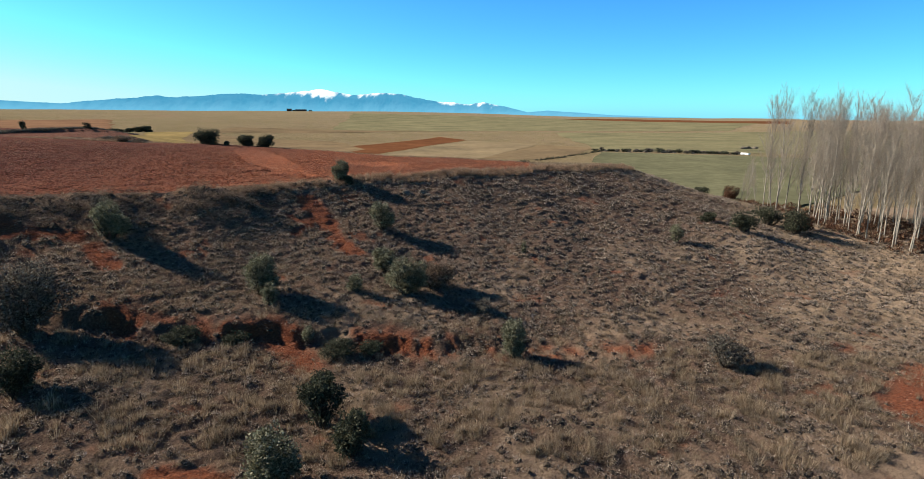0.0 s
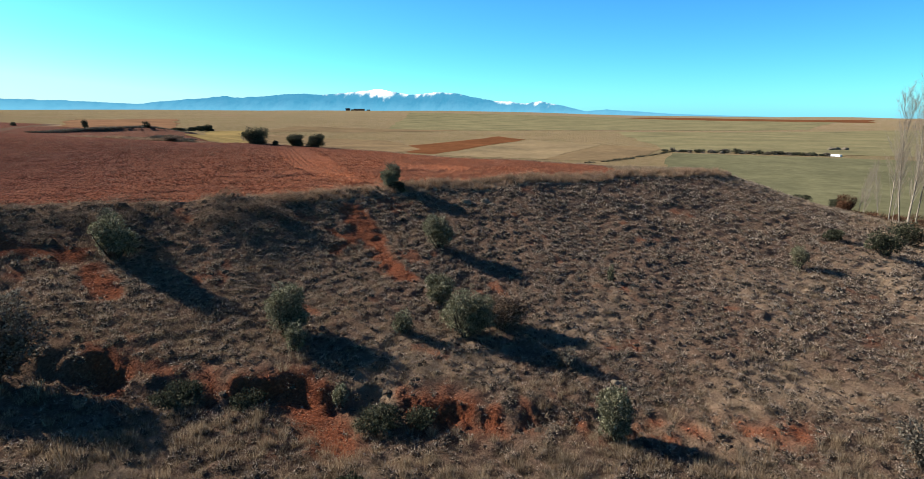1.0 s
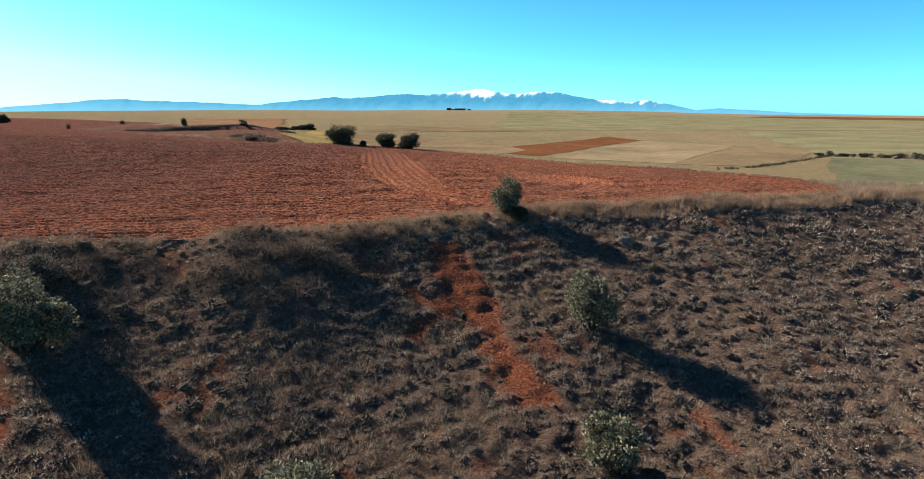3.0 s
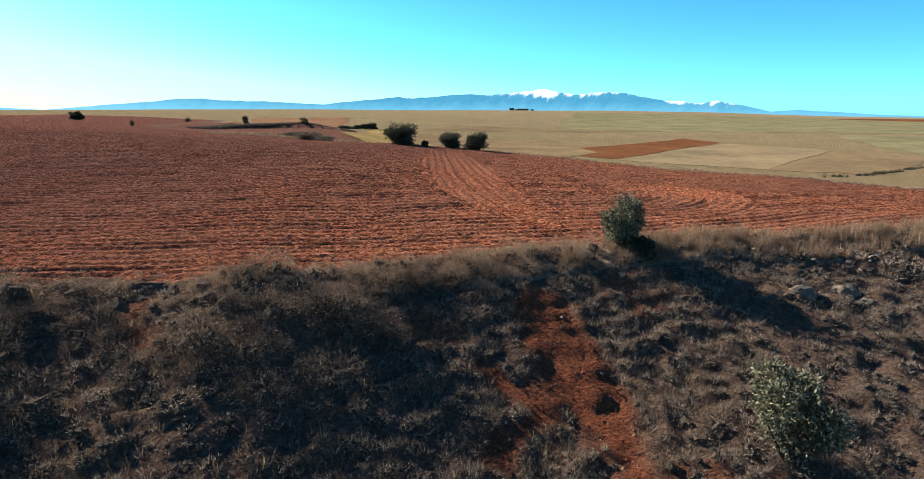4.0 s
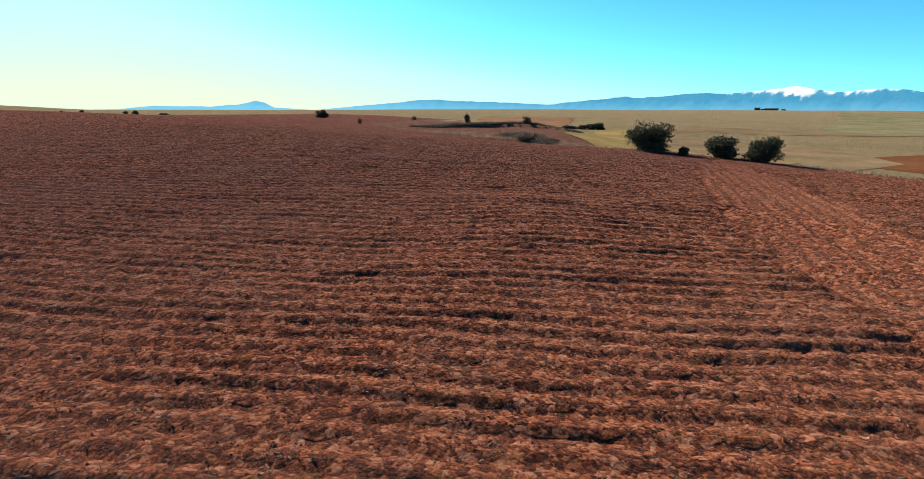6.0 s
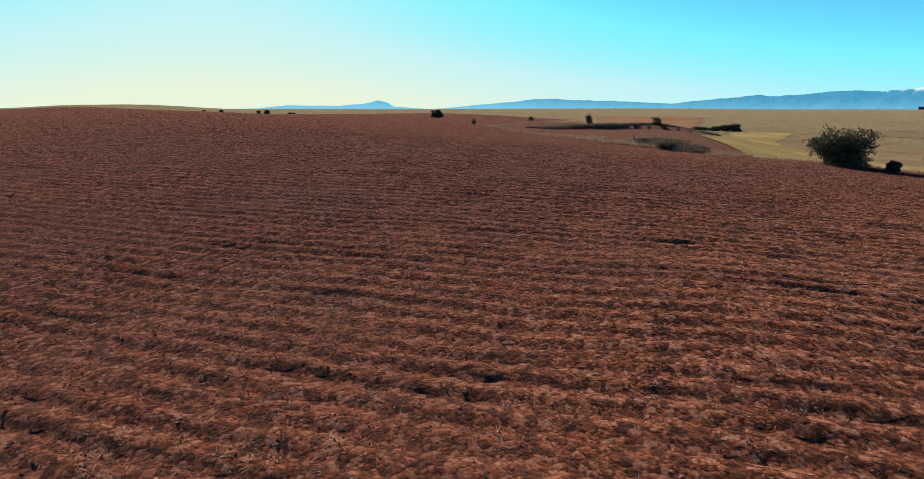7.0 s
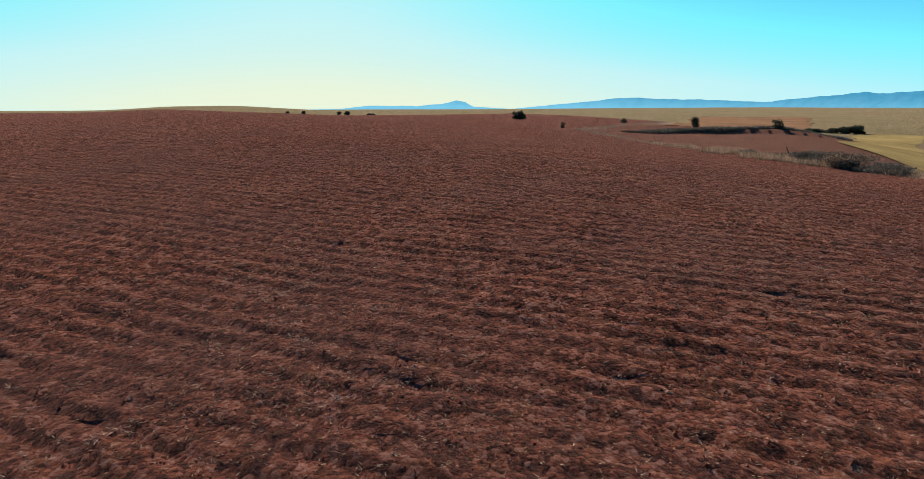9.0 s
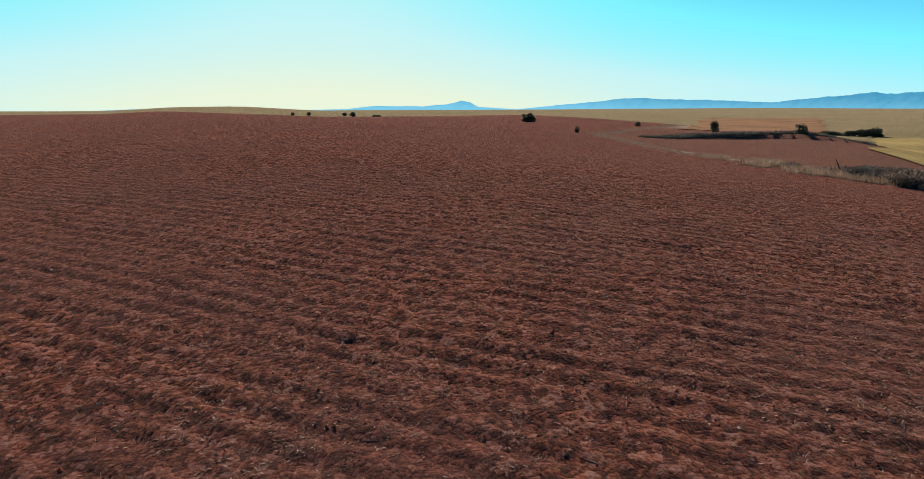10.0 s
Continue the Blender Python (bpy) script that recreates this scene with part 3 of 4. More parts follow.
# ---- plants ----
def blades(points, high, spread, count, width, seed, droop=0.3, simple=False):
    """Corners and faces of tufts of narrow blades, count to a tuft."""
    r = np.random.RandomState(seed)
    n = len(points) * count
    p = np.repeat(points, count, 0)
    h = np.repeat(high, count) * r.uniform(0.45, 1.1, n)
    s = np.repeat(spread, count)
    a, q = r.uniform(0, 6.283, n), np.sqrt(r.uniform(0, 1, n))
    base = p + np.stack([np.cos(a) * q * s * 0.6, np.sin(a) * q * s * 0.6, np.full(n, -0.04)], -1)
    lean = np.stack([np.cos(a) * q * s * 0.8 + r.normal(0, 0.12, n) * h, np.sin(a) * q * s * 0.8 + r.normal(0, 0.12, n) * h, h], -1)
    f = r.uniform(0, 6.283, n)
    w = np.stack([np.cos(f), np.sin(f), np.zeros(n)], -1) * (width * r.uniform(0.6, 1.3, n))[:, None]
    if simple:
        verts = np.stack([base - w, base + w, base + lean], 1).reshape(-1, 3)
        return verts, np.arange(3 * n).reshape(-1, 3)
    mid = base + lean * 0.55
    tip = base + lean * np.array([1 + droop, 1 + droop, 1.0])
    verts = np.stack([base - w, base + w, mid + w * 0.7, tip, mid - w * 0.7], 1).reshape(-1, 3)
    k = np.arange(n)[:, None] * 5
    return verts, np.concatenate([k + np.array([0, 1, 2]), k + np.array([0, 2, 4]), k + np.array([4, 2, 3])])


def cushions(points, size, count, leaf, seed, tall=0.75, bulk=0.6, slim=0.27):
    """Low domes: an uneven core with many small twigs and leaves standing out of it."""
    r = np.random.RandomState(seed)
    n = len(points) * count
    p, s = np.repeat(points, count, 0), np.repeat(size, count)
    d = r.normal(0, 1, (n, 3))
    d[:, 2] = np.abs(d[:, 2])
    d /= np.linalg.norm(d, axis=1)[:, None]
    c = p + d * (s * r.uniform(0.45, 0.95, n))[:, None] * np.array([1, 1, tall])
    long = d + r.normal(0, 0.4, (n, 3))
    long /= np.linalg.norm(long, axis=1)[:, None]
    wide = np.cross(long, r.normal(0, 1, (n, 3)))
    wide /= np.linalg.norm(wide, axis=1)[:, None] + 1e-9
    q = (leaf * r.uniform(0.6, 1.4, n) * (0.5 + s))[:, None]
    verts = np.stack([c - wide * q * slim, c + wide * q * slim, c + long * q * 2.1], 1).reshape(-1, 3)
    faces = np.arange(3 * n).reshape(-1, 3)
    k = len(points)
    a = np.arange(5) * 1.2566
    dome = np.concatenate([np.stack([np.cos(a), np.sin(a), a * 0 - 0.1], -1), np.stack([np.cos(a + 0.6) * 0.7, np.sin(a + 0.6) * 0.7, a * 0 + 0.55], -1), [[0, 0, 0.9]]])
    core = points[:, None] + dome[None] * np.array([bulk, bulk, tall * bulk]) * size[:, None, None] * r.uniform(0.55, 1.35, (k, 11, 1))
    e = np.arange(5)
    o = (e + 1) % 5
    f = np.concatenate([np.stack([e, o, e + 5], -1), np.stack([o, o + 5, e + 5], -1), np.stack([e + 5, o + 5, e * 0 + 10], -1)])
    more = (np.arange(k)[:, None, None] * 11 + f[None]).reshape(-1, 3) + len(verts)
    return np.concatenate([verts, core.reshape(-1, 3)]), np.concatenate([faces, more]), len(faces)


def stuff(name, shape, mat, label, category, smooth=False):
    me = mesh_of(name, shape[0], shape[1], mat, smooth)
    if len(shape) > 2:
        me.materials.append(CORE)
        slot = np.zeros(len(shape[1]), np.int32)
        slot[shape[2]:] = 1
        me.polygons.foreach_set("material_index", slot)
    return tagged(new(name, me), label, category, kind="stuff")


def scatter(count, box, seed, keep):
    """Random places in box = (x0, y0, x1, y1) that keep(x, y, random) admits, on the ground."""
    r = np.random.RandomState(seed)
    x, y = r.uniform(box[0], box[2], count), r.uniform(box[1], box[3], count)
    ok = keep(x, y, r.uniform(0, 1, count))
    x, y = x[ok], y[ok]
    return np.stack([x, y, ground(x, y)], -1)


def tube(path, radii, sides=6):
    """Rings along a path; corners and four-sided faces."""
    path, radii = np.asarray(path, float), np.asarray(radii, float)
    way = np.gradient(path, axis=0)
    way /= np.linalg.norm(way, axis=1)[:, None] + 1e-9
    side = np.cross(way, np.array([0.31, 0.95, 0.05]))
    side /= np.linalg.norm(side, axis=1)[:, None] + 1e-9
    up = np.cross(way, side)
    a = np.arange(sides) * 6.283185 / sides
    ring = side[:, None] * np.cos(a)[None, :, None] + up[:, None] * np.sin(a)[None, :, None]
    verts = (path[:, None] + ring * radii[:, None, None]).reshape(-1, 3)
    i, j = np.meshgrid(np.arange(len(path) - 1), np.arange(sides), indexing="ij")
    i, j = i.ravel(), j.ravel()
    k = (j + 1) % sides
    return verts, np.stack([i * sides + j, i * sides + k, (i + 1) * sides + k, (i + 1) * sides + j], -1)


def joined(shapes):
    verts, faces, at = [], [], 0
    for v, f in shapes:
        verts.append(v)
        faces.append(f + at)
        at += len(v)
    return np.concatenate(verts), np.concatenate(faces)


def leaf_cloud(lobes, count, leaf, seed, shell=0.55):
    """Leaves over and inside uneven lobes (x, y, z, radius, height), as small four-sided blades."""
    r = np.random.RandomState(seed)
    lobes = np.array(lobes, float)
    weight = lobes[:, 3] ** 2
    pick = r.choice(len(lobes), count, p=weight / weight.sum())
    o = lobes[pick]
    d = r.normal(0, 1, (count, 3))
    d /= np.linalg.norm(d, axis=1)[:, None]
    bump = 1 + 0.22 * np.sin(d[:, 0] * 7 + o[:, 0] * 5) * np.sin(d[:, 1] * 6 + pick) + 0.15 * np.sin(d[:, 2] * 9 + pick * 2)
    far = (shell + (1 - shell) * r.uniform(0, 1, count) ** 0.6) * bump
    c = o[:, :3] + d * far[:, None] * np.stack([o[:, 3], o[:, 3], o[:, 4]], -1)
    c[:, 2] = np.maximum(c[:, 2], 0.02 + 0.1 * r.uniform(0, 1, count))
    long = d * 0.8 + r.normal(0, 0.6, (count, 3))
    long /= np.linalg.norm(long, axis=1)[:, None]
    wide = np.cross(long, r.normal(0, 1, (count, 3)))
    wide /= np.linalg.norm(wide, axis=1)[:, None]
    q = (leaf * r.uniform(0.6, 1.4, count))[:, None]
    verts = np.stack([c - long * q, c + wide * q * 0.45, c + long * q, c - wide * q * 0.45], 1).reshape(-1, 3)
    return verts, np.arange(4 * count).reshape(-1, 4)


def stems(lobes, seed, thick):
    r = np.random.RandomState(seed)
    out = []
    for lx, ly, lz, rad, tall in lobes:
        for k in range(3):
            end = np.array([lx, ly, lz]) + r.normal(0, 0.3, 3) * rad
            t = np.linspace(0, 1, 6)[:, None]
            foot = np.array([r.normal(0, 0.08), r.normal(0, 0.08), -0.15])
            path = foot * (1 - t) + end * t + np.sin(t * 3.1416) * r.normal(0, 0.12, 3) * rad
            out.append(tube(path, np.linspace(thick, thick * 0.25, 6), 5))
    return joined(out)


def bush(kind, lobes, leaves, leaf, mat, seed, bark, thick=0.07):
    """An unplaced bush of unit-like size: stems and crown under an Empty."""
    ob = new(kind)
    part("trunk", mesh_of("trunk", *stems(lobes, seed, thick), bark, True), ob)
    part("crown", mesh_of("crown", *leaf_cloud(lobes, leaves, leaf, seed), mat), ob)
    return ob


def stand(ob, x, y, turn=0.0, size=1.0, tall=None, sink=0.05):
    ob.matrix_basis = pose(x, y, height(x, y) - sink, 0, 0, turn) @ Matrix.Diagonal((size, size, tall or size, 1))
    return ob


def lobes_of(seed, count, width, tall, low=0.3):
    """Lobes that fill a bush of that width and height."""
    r = np.random.RandomState(seed)
    out = [(0, 0, tall * 0.5, width * 0.32, tall * 0.45)]
    for k in range(count):
        a, q = r.uniform(0, 6.283), r.uniform(0.12, 0.33) * width
        z = r.uniform(low, 0.78) * tall
        s = r.uniform(0.14, 0.24) * width
        out.append((q * math.cos(a), q * math.sin(a), z, s, s * r.uniform(0.8, 1.15) * tall / width))
    return out


def placed_bush(kind, x, y, width, tall, seed, leaves, leaf, mat, label, category="bush", bark=None, lobes=7, group="", thick=None, low=0.3):
    ob = bush(kind, lobes_of(seed, lobes, width, tall, low), leaves, leaf, mat, seed, bark or OAK_BARK, thick or 0.02 * width + 0.02)
    tagged(ob, label, category, group)
    return stand(ob, x, y, seed * 37 % 360, 1.0, sink=0.08)


OAK = "evergreen holm oak bush with grey-green leaves on the scrub bank"
# x, y, width, height, lobes
for k, (x, y, w, h, n) in enumerate(((-27.6, 44.6, 3.0, 3.3, 8), (-14.7, 41.0, 3.3, 3.2, 7), (-4.5, 44.2, 3.8, 3.2, 9), (-2.3, 46.0, 3.8, 2.5, 9), (-6.6, 48.2, 2.8, 2.2, 6), (3.5, 36.2, 2.4, 2.8, 6), (-7.8, 56.4, 2.9, 2.8, 7))):
    placed_bush("holm_oak_bush", x, y, w, h, 100 + k, int(1150 * w * h) + 2500, 0.062, TALL if k == 3 else OAK_LEAF, "broad dead brown bush beside the holm oak" if k == 3 else OAK, group="holm oak bushes on the bank", lobes=n)
placed_bush("holm_oak_bush", -13.7, 65.3, 2.4, 2.6, 111, 12000, 0.058, OAK_LEAF, "round holm oak bush standing on the grassy field edge", lobes=8)
placed_bush("holm_oak_bush", -12.7, 64.9, 1.3, 1.1, 112, 1800, 0.07, OAK_DARK, "small dark holm oak shoot beside the round bush", lobes=5)
for k, (x, y, w, h) in enumerate(((-7.0, 27.2, 2.8, 3.0), (-5.2, 24.9, 2.4, 2.3), (-8.2, 22.6, 3.3, 2.9), (-22.8, 27.4, 2.6, 2.8))):
    placed_bush("holm_oak_bush", x, y, w, h, 120 + k, int(620 * w * h) + 1500, 0.075, OAK_DARK if k != 2 else OAK_LEAF, "dense dark holm oak bush at the foot of the bank", group="holm oak bushes at the foot")
# dark clumps put in for the shaded hollows under the scarp
for k, (x, y, w, h) in enumerate(((-17.6, 34.8, 3.2, 1.3), (-14.6, 35.6, 2.2, 1.0), (-8.0, 35.0, 3.0, 1.3), (-6.0, 35.8, 2.2, 1.0))):
    placed_bush("holm_oak_bush", x, y, w, h, 125 + k, int(700 * w * h) + 1200, 0.06, OAK_DARK, "low dark leaf clump added for the shade under the red scarp", group="low oak growth under the scarp")
placed_bush("thorn_bush", -26.5, 33.5, 5.2, 4.4, 131, 12000, 0.09, GREY_LEAF, "large leafless grey thorn bush with tangled branches", lobes=10)
placed_bush("thorn_bush", 17.1, 35.2, 3.0, 2.3, 132, 4500, 0.07, GREY_LEAF, "half-bare grey thorn bush on the dry grass", lobes=8)
for k, (x, y, w, h) in enumerate(((-13.6, 39.4, 1.7, 1.8), (-8.1, 43.0, 1.5, 1.6), (1.8, 42.4, 1.6, 1.3), (6.0, 54.8, 0.8, 1.5), (23.6, 62.8, 1.9, 2.2), (-10.2, 36.6, 1.2, 1.3), (-30.0, 47.6, 1.8, 1.4))):
    placed_bush("small_bush", x, y, w, h, 140 + k, int(900 * w * h) + 500, 0.06, GREY_LEAF if k in (2, 6) else OAK_LEAF, "small olive grey bush among the scrub", group="small bushes on the bank", lobes=5)
for k, (x, y, w, h) in enumerate(((43.5, 94.0, 3.0, 2.8), (46.5, 112.0, 4.2, 1.9), (49.5, 108.0, 3.0, 1.6), (33.0, 66.5, 3.9, 2.8), (38.6, 72.6, 3.8, 2.6), (41.2, 70.2, 4.4, 3.3), (44.0, 73.5, 3.2, 2.2), (30.0, 70.0, 2.2, 1.3))):
    placed_bush("bramble_bush", x, y, w, h, 150 + k, int(230 * w * h) + 700, 0.1, RUST if k in (0, 6) else OAK_DARK, "rounded dark bramble bush at the end of the bank", group="bramble bushes", lobes=7)
for k, (x, y, w, h) in enumerate(((-49.8, 113.6, 5.8, 3.1), (-43.0, 116.2, 3.8, 2.3), (-38.7, 115.6, 3.5, 2.6), (-45.8, 114.2, 1.3, 0.9))):
    placed_bush("holm_oak", x, y, w, h, 160 + k, int(950 * w * h) + 1500, 0.08, OAK_DARK, "round dark holm oak at the far edge of the ploughed field", "tree", group="oaks at the field edge", lobes=18, low=0.08)
for k, (x, y, w, h) in enumerate(((-64.4, 116.6, 4.0, 0.9), (-67.6, 117.6, 5.4, 1.4), (-71.0, 118.8, 4.8, 1.2), (-74.0, 119.8, 4.0, 0.8), (-79.0, 120.6, 3.0, 0.5))):
    placed_bush("thicket", x, y, w, h, 170 + k, int(1100 * w * h) + 1500, 0.06, TALL if k % 2 else GREY_LEAF, "low tangled thicket on the far field edge", group="thickets on the field edge", lobes=9)


def far_tree(x, y, width, tall, seed, label, mat=None):
    return placed_bush("holm_oak", x, y, width, tall, seed, int(90 * width * tall) + 500, 0.05 * width, mat or OAK_DARK, label, "tree", group="far oaks on the plain", lobes=12, low=0.15)


for k, (x, y, w, h) in enumerate(((-132.5, 178, 2.6, 2.9), (-215, 187, 5.2, 3.2), (-169, 192, 2.2, 1.4), (-171, 320, 6, 3.6), (-174.5, 318.5, 6, 3.0), (-179, 317, 7, 2.0), (-185, 315, 8, 1.6), (-119.5, 188.5, 3.0, 2.2), (-142, 148, 1.4, 1.5), (-457, 204, 5, 3), (-463, 200, 4, 2.6), (-478, 178, 4, 2.6), (-486, 168, 3.5, 2.2), (-620, -3, 6, 4), (-640, -16, 6, 4.5), (-430, 212, 7, 2.2))):
    far_tree(x, y, w, h, 180 + k, "lone dark holm oak far out on the plain")


# ---- bare poplars ----
def on_bank(x, y, near=0.2):
    top, front, back, along = layout(x, y)
    return (~top) & (front > near) & (front < 52) & (y < 112) & ((back > 6) | (front < back))


def poplar(seed, tall):
    """A slender leafless poplar: pale stem, steep limbs, a haze of twigs."""
    r = np.random.RandomState(seed)
    ob = new("poplar_tree")
    t = np.linspace(0, 1, 12)
    bend = r.normal(0, 0.02, 2) * tall
    sway = np.stack([bend[0] * t ** 2 + 0.1 * np.sin(t * 7 + seed), bend[1] * t ** 2 + 0.1 * np.sin(t * 6 + 2 * seed), t * tall * 0.88 - 0.2], -1)
    wood, twigs = [tube(sway, 0.0095 * tall * (0.42 + 0.1 * r.uniform()) * (1 - t) ** 0.9 + 0.008, 7)], []
    for k in range(72):
        s = 0.16 + 0.8 * r.uniform() ** 0.85
        i = s * 11
        foot = np.array([np.interp(i, np.arange(12), sway[:, c]) for c in range(3)])
        a = r.uniform(0, 6.283)
        size = tall * r.uniform(0.15, 0.34) * (1.05 - s * 0.66)
        out = np.array([math.cos(a), math.sin(a), 0]) * size * r.uniform(0.2, 0.5)
        q = np.linspace(0, 1, 5)[:, None]
        limb = foot + out * q + np.array([0, 0, size]) * (0.75 * q + 0.25 * q * q)
        wood.append(tube(limb, np.linspace(0.036 * (1.12 - s), 0.004, 5), 4))
        for j in range(38):
            f = limb[0] + (limb[4] - limb[0]) * r.uniform(0.25, 1.0)
            d = (limb[4] - limb[0]) / size * 0.75 + np.array([r.normal(0, 0.55), r.normal(0, 0.55), r.normal(0.05, 0.22)])
            d = d * r.uniform(0.3, 0.85)
            e = np.cross(d, r.normal(0, 1, 3))
            e = e / (np.linalg.norm(e) + 1e-9) * 0.0054
            twigs.append((np.array([f - e, f + e, f + d]), np.array([[0, 1, 2]])))
    part("trunk", mesh_of("trunk", *joined(wood), POPLAR_BARK, True), ob)
    part("crown", mesh_of("crown", *joined(twigs), POPLAR_TWIG), ob)
    return tagged(ob, "tall slender leafless poplar with pale grey bark", "tree", "bare poplars")


models = [poplar(300 + k, (19.0, 21.0, 17.0, 20.0)[k]) for k in range(4)]
r = random.Random(5)
spots = []
for row in range(5):
    for k in range(25):
        x = 46.0 + row * 5.0 + k * 0.46 + r.uniform(-1.2, 1.2)
        y = 88.5 - k * 1.22 + row * 2.4 + r.uniform(-1.0, 1.0)
        spots.append((x, y))
for k, (x, y) in enumerate(spots):
    size = r.uniform(0.86, 1.0)
    m = pose(x, y, height(x, y) - 0.05, r.gauss(0, 1.7), r.gauss(0, 1.7), r.uniform(0, 360)) @ Matrix.Diagonal((size, size, size, 1))
    if k < 4:
        models[k].matrix_basis = m
    else:
        copy_thing(models[k % 4], m).scale = (size, size, size)
for x, y, size, lean in ((46.0, 90.5, 0.5, -10), (48.5, 91.5, 0.62, -6), (45.0, 93.5, 0.42, 8), (47.0, 96.0, 0.5, 5)):
    c = copy_thing(models[2], pose(x, y, height(x, y) - 0.05, 0, lean, size * 700))
    c.scale = (size, size, size)
    tagged(c, "young leaning leafless poplar at the edge of the grove")
spots = scatter(9000, (36, 52, 70, 100), 66, lambda x, y, q: on_bank(x, y) & (x > 40 - 0.1 * (y - 60)) & (q < 0.6 + 0.4 * waves(x, y, 5, 76)))
stuff("grove_grass", blades(spots, np.random.RandomState(67).uniform(0.15, 0.45, len(spots)), np.full(len(spots), 0.3), 12, 0.018, 68, simple=True), STRAW, "pale dead grass at the edge of the poplar grove", "grass")
RUSTY = scatter(700, (44, 58, 82, 104), 61, lambda x, y, q: (np.abs((x - 45) * 0.9 + (y - 86) * 0.3 - 9) < 15) & (x > 45 + (86 - y) * 0.25))
stuff("undergrowth", cushions(RUSTY, np.random.RandomState(2).uniform(0.3, 0.9, len(RUSTY)), 50, 0.14, 62, 0.9), RUST, "rust brown brambles and dead growth under the poplars", "undergrowth")


# ---- scrub and dry grass on the bank ----
def bare(x, y):
    return cover_at(x, y)[:, 0]


def scrub_keep(x, y, q):
    k = 0.78 + 0.3 * waves(x, y, 8, 51) + 0.2 * waves(x, y, 3, 52)
    k = k * (1 - 0.5 * step(34, 50, x)) * (0.72 + 0.4 * np.sin(terraces(x, y, layout(x, y)[1]) - 0.6))
    return on_bank(x, y) & (np.abs(x + 1) < 0.86 * y + 2) & (q < k) & (bare(x, y) < 0.32 + 0.6 * (q < 0.12))


VIEW = (-50, 20, 56, 100)
spots = scatter(74000, VIEW, 71, scrub_keep)
r = np.random.RandomState(72)
size = (0.13 + 0.34 * r.uniform(0, 1, len(spots)) ** 1.7) * (1 + 0.3 * waves(spots[:, 0], spots[:, 1], 5, 53))
close = (spots[:, 0] < np.where(spots[:, 1] < 46, 36, 14)) & (spots[:, 1] < 68)
near = close & (spots[:, 0] > -38) & (spots[:, 0] < 0) & (spots[:, 1] > 43)
tufts = scatter(10000, (-40, 40, 6, 70), 74, lambda x, y, q: scrub_keep(x, y, q * 0.8) & ((x > -18) | (layout(x, y)[1] > 7)))
stuff("scrub", blades(tufts, r.uniform(0.12, 0.34, len(tufts)), r.uniform(0.1, 0.26, len(tufts)), 40, 0.0075, 70, simple=True), SCRUB, "fine grey-brown twigs of low scrub on the bank", "scrub")
for some, twigs, leaf, slim in ((near, 84, 0.042, 0.2), (close & ~near, 34, 0.064, 0.28), (~close, 20, 0.095, 0.3)):
    stuff("scrub", cushions(spots[some], size[some], twigs, leaf, 73 + twigs, 0.72, 0.5, slim), SCRUB, "low grey-brown thyme and gorse cushions covering the bank", "scrub")
spots = scatter(44000, VIEW, 75, lambda x, y, q: on_bank(x, y) & (q < 0.34 + 0.5 * waves(x, y, 10, 54) + 0.35 * step(8, 26, x)) & (bare(x, y) < 0.6))
more = scatter(15000, (-44, 36, -10, 64), 78, lambda x, y, q: on_bank(x, y, 1.5) & (layout(x, y)[1] < 17) & (bare(x, y) < 0.5) & (q < 0.55 + 0.35 * waves(x, y, 6, 64)))
turf = scatter(15000, (-20, 22, 40, 46), 68, lambda x, y, q: on_bank(x, y) & (np.abs(x) < 0.86 * y + 2) & (bare(x, y) < 0.5) & (q < 0.62 + 0.4 * waves(x, y, 5, 69)))
strip = scatter(16000, (-34, 26, 34, 40), 79, lambda x, y, q: on_bank(x, y) & (np.abs(below_scarp(x, y) + 3.0) < 2.0) & (q < 0.7) | (on_bank(x, y) & (below_scarp(x, y) > 2.5) & (q < 0.35 + 0.5 * waves(x, y, 7, 65))))
spots = np.concatenate([spots, more, strip, turf])
r = np.random.RandomState(76)
stuff("dry_grass", blades(spots, r.uniform(0.16, 0.42, len(spots)), r.uniform(0.14, 0.34, len(spots)), 16, 0.0062, 77, simple=True), STRAW, "pale dry winter grass between the scrub cushions", "grass")


def crest_keep(x, y, q):
    top, front, back, along = layout(x, y)
    k = 0.75 + 0.5 * waves(x, y, 4, 55)
    return (front < 1.5) & (q < k * (0.22 + 0.78 * step(-27, -17, x)) * np.where(top, step(1.1, 0.2, front), 1.0))


spots = scatter(100000, (-50, 40, 26, 93), 81, crest_keep)
r = np.random.RandomState(82)
tall = r.uniform(0.35, 0.85, len(spots)) * (0.5 + 0.5 * step(-16, -12, spots[:, 0]))
stuff("tall_grass", blades(spots, tall, r.uniform(0.1, 0.25, len(spots)), 66, 0.0055, 83, 0.5, simple=True), PALE, "tall straw-coloured dry grass along the field edge", "grass")


spots = scatter(9000, (11, 80, 24, 94), 63, lambda x, y, q: (layout(x, y)[0] | (layout(x, y)[1] < 1.5)) & (q < 0.6 + 0.5 * waves(x, y, 4, 70)))
stuff("dry_grass", blades(spots, np.random.RandomState(64).uniform(0.2, 0.55, len(spots)), np.full(len(spots), 0.22), 16, 0.013, 65, simple=True), STRAW, "pale dry grass on the tip of the field", "grass")
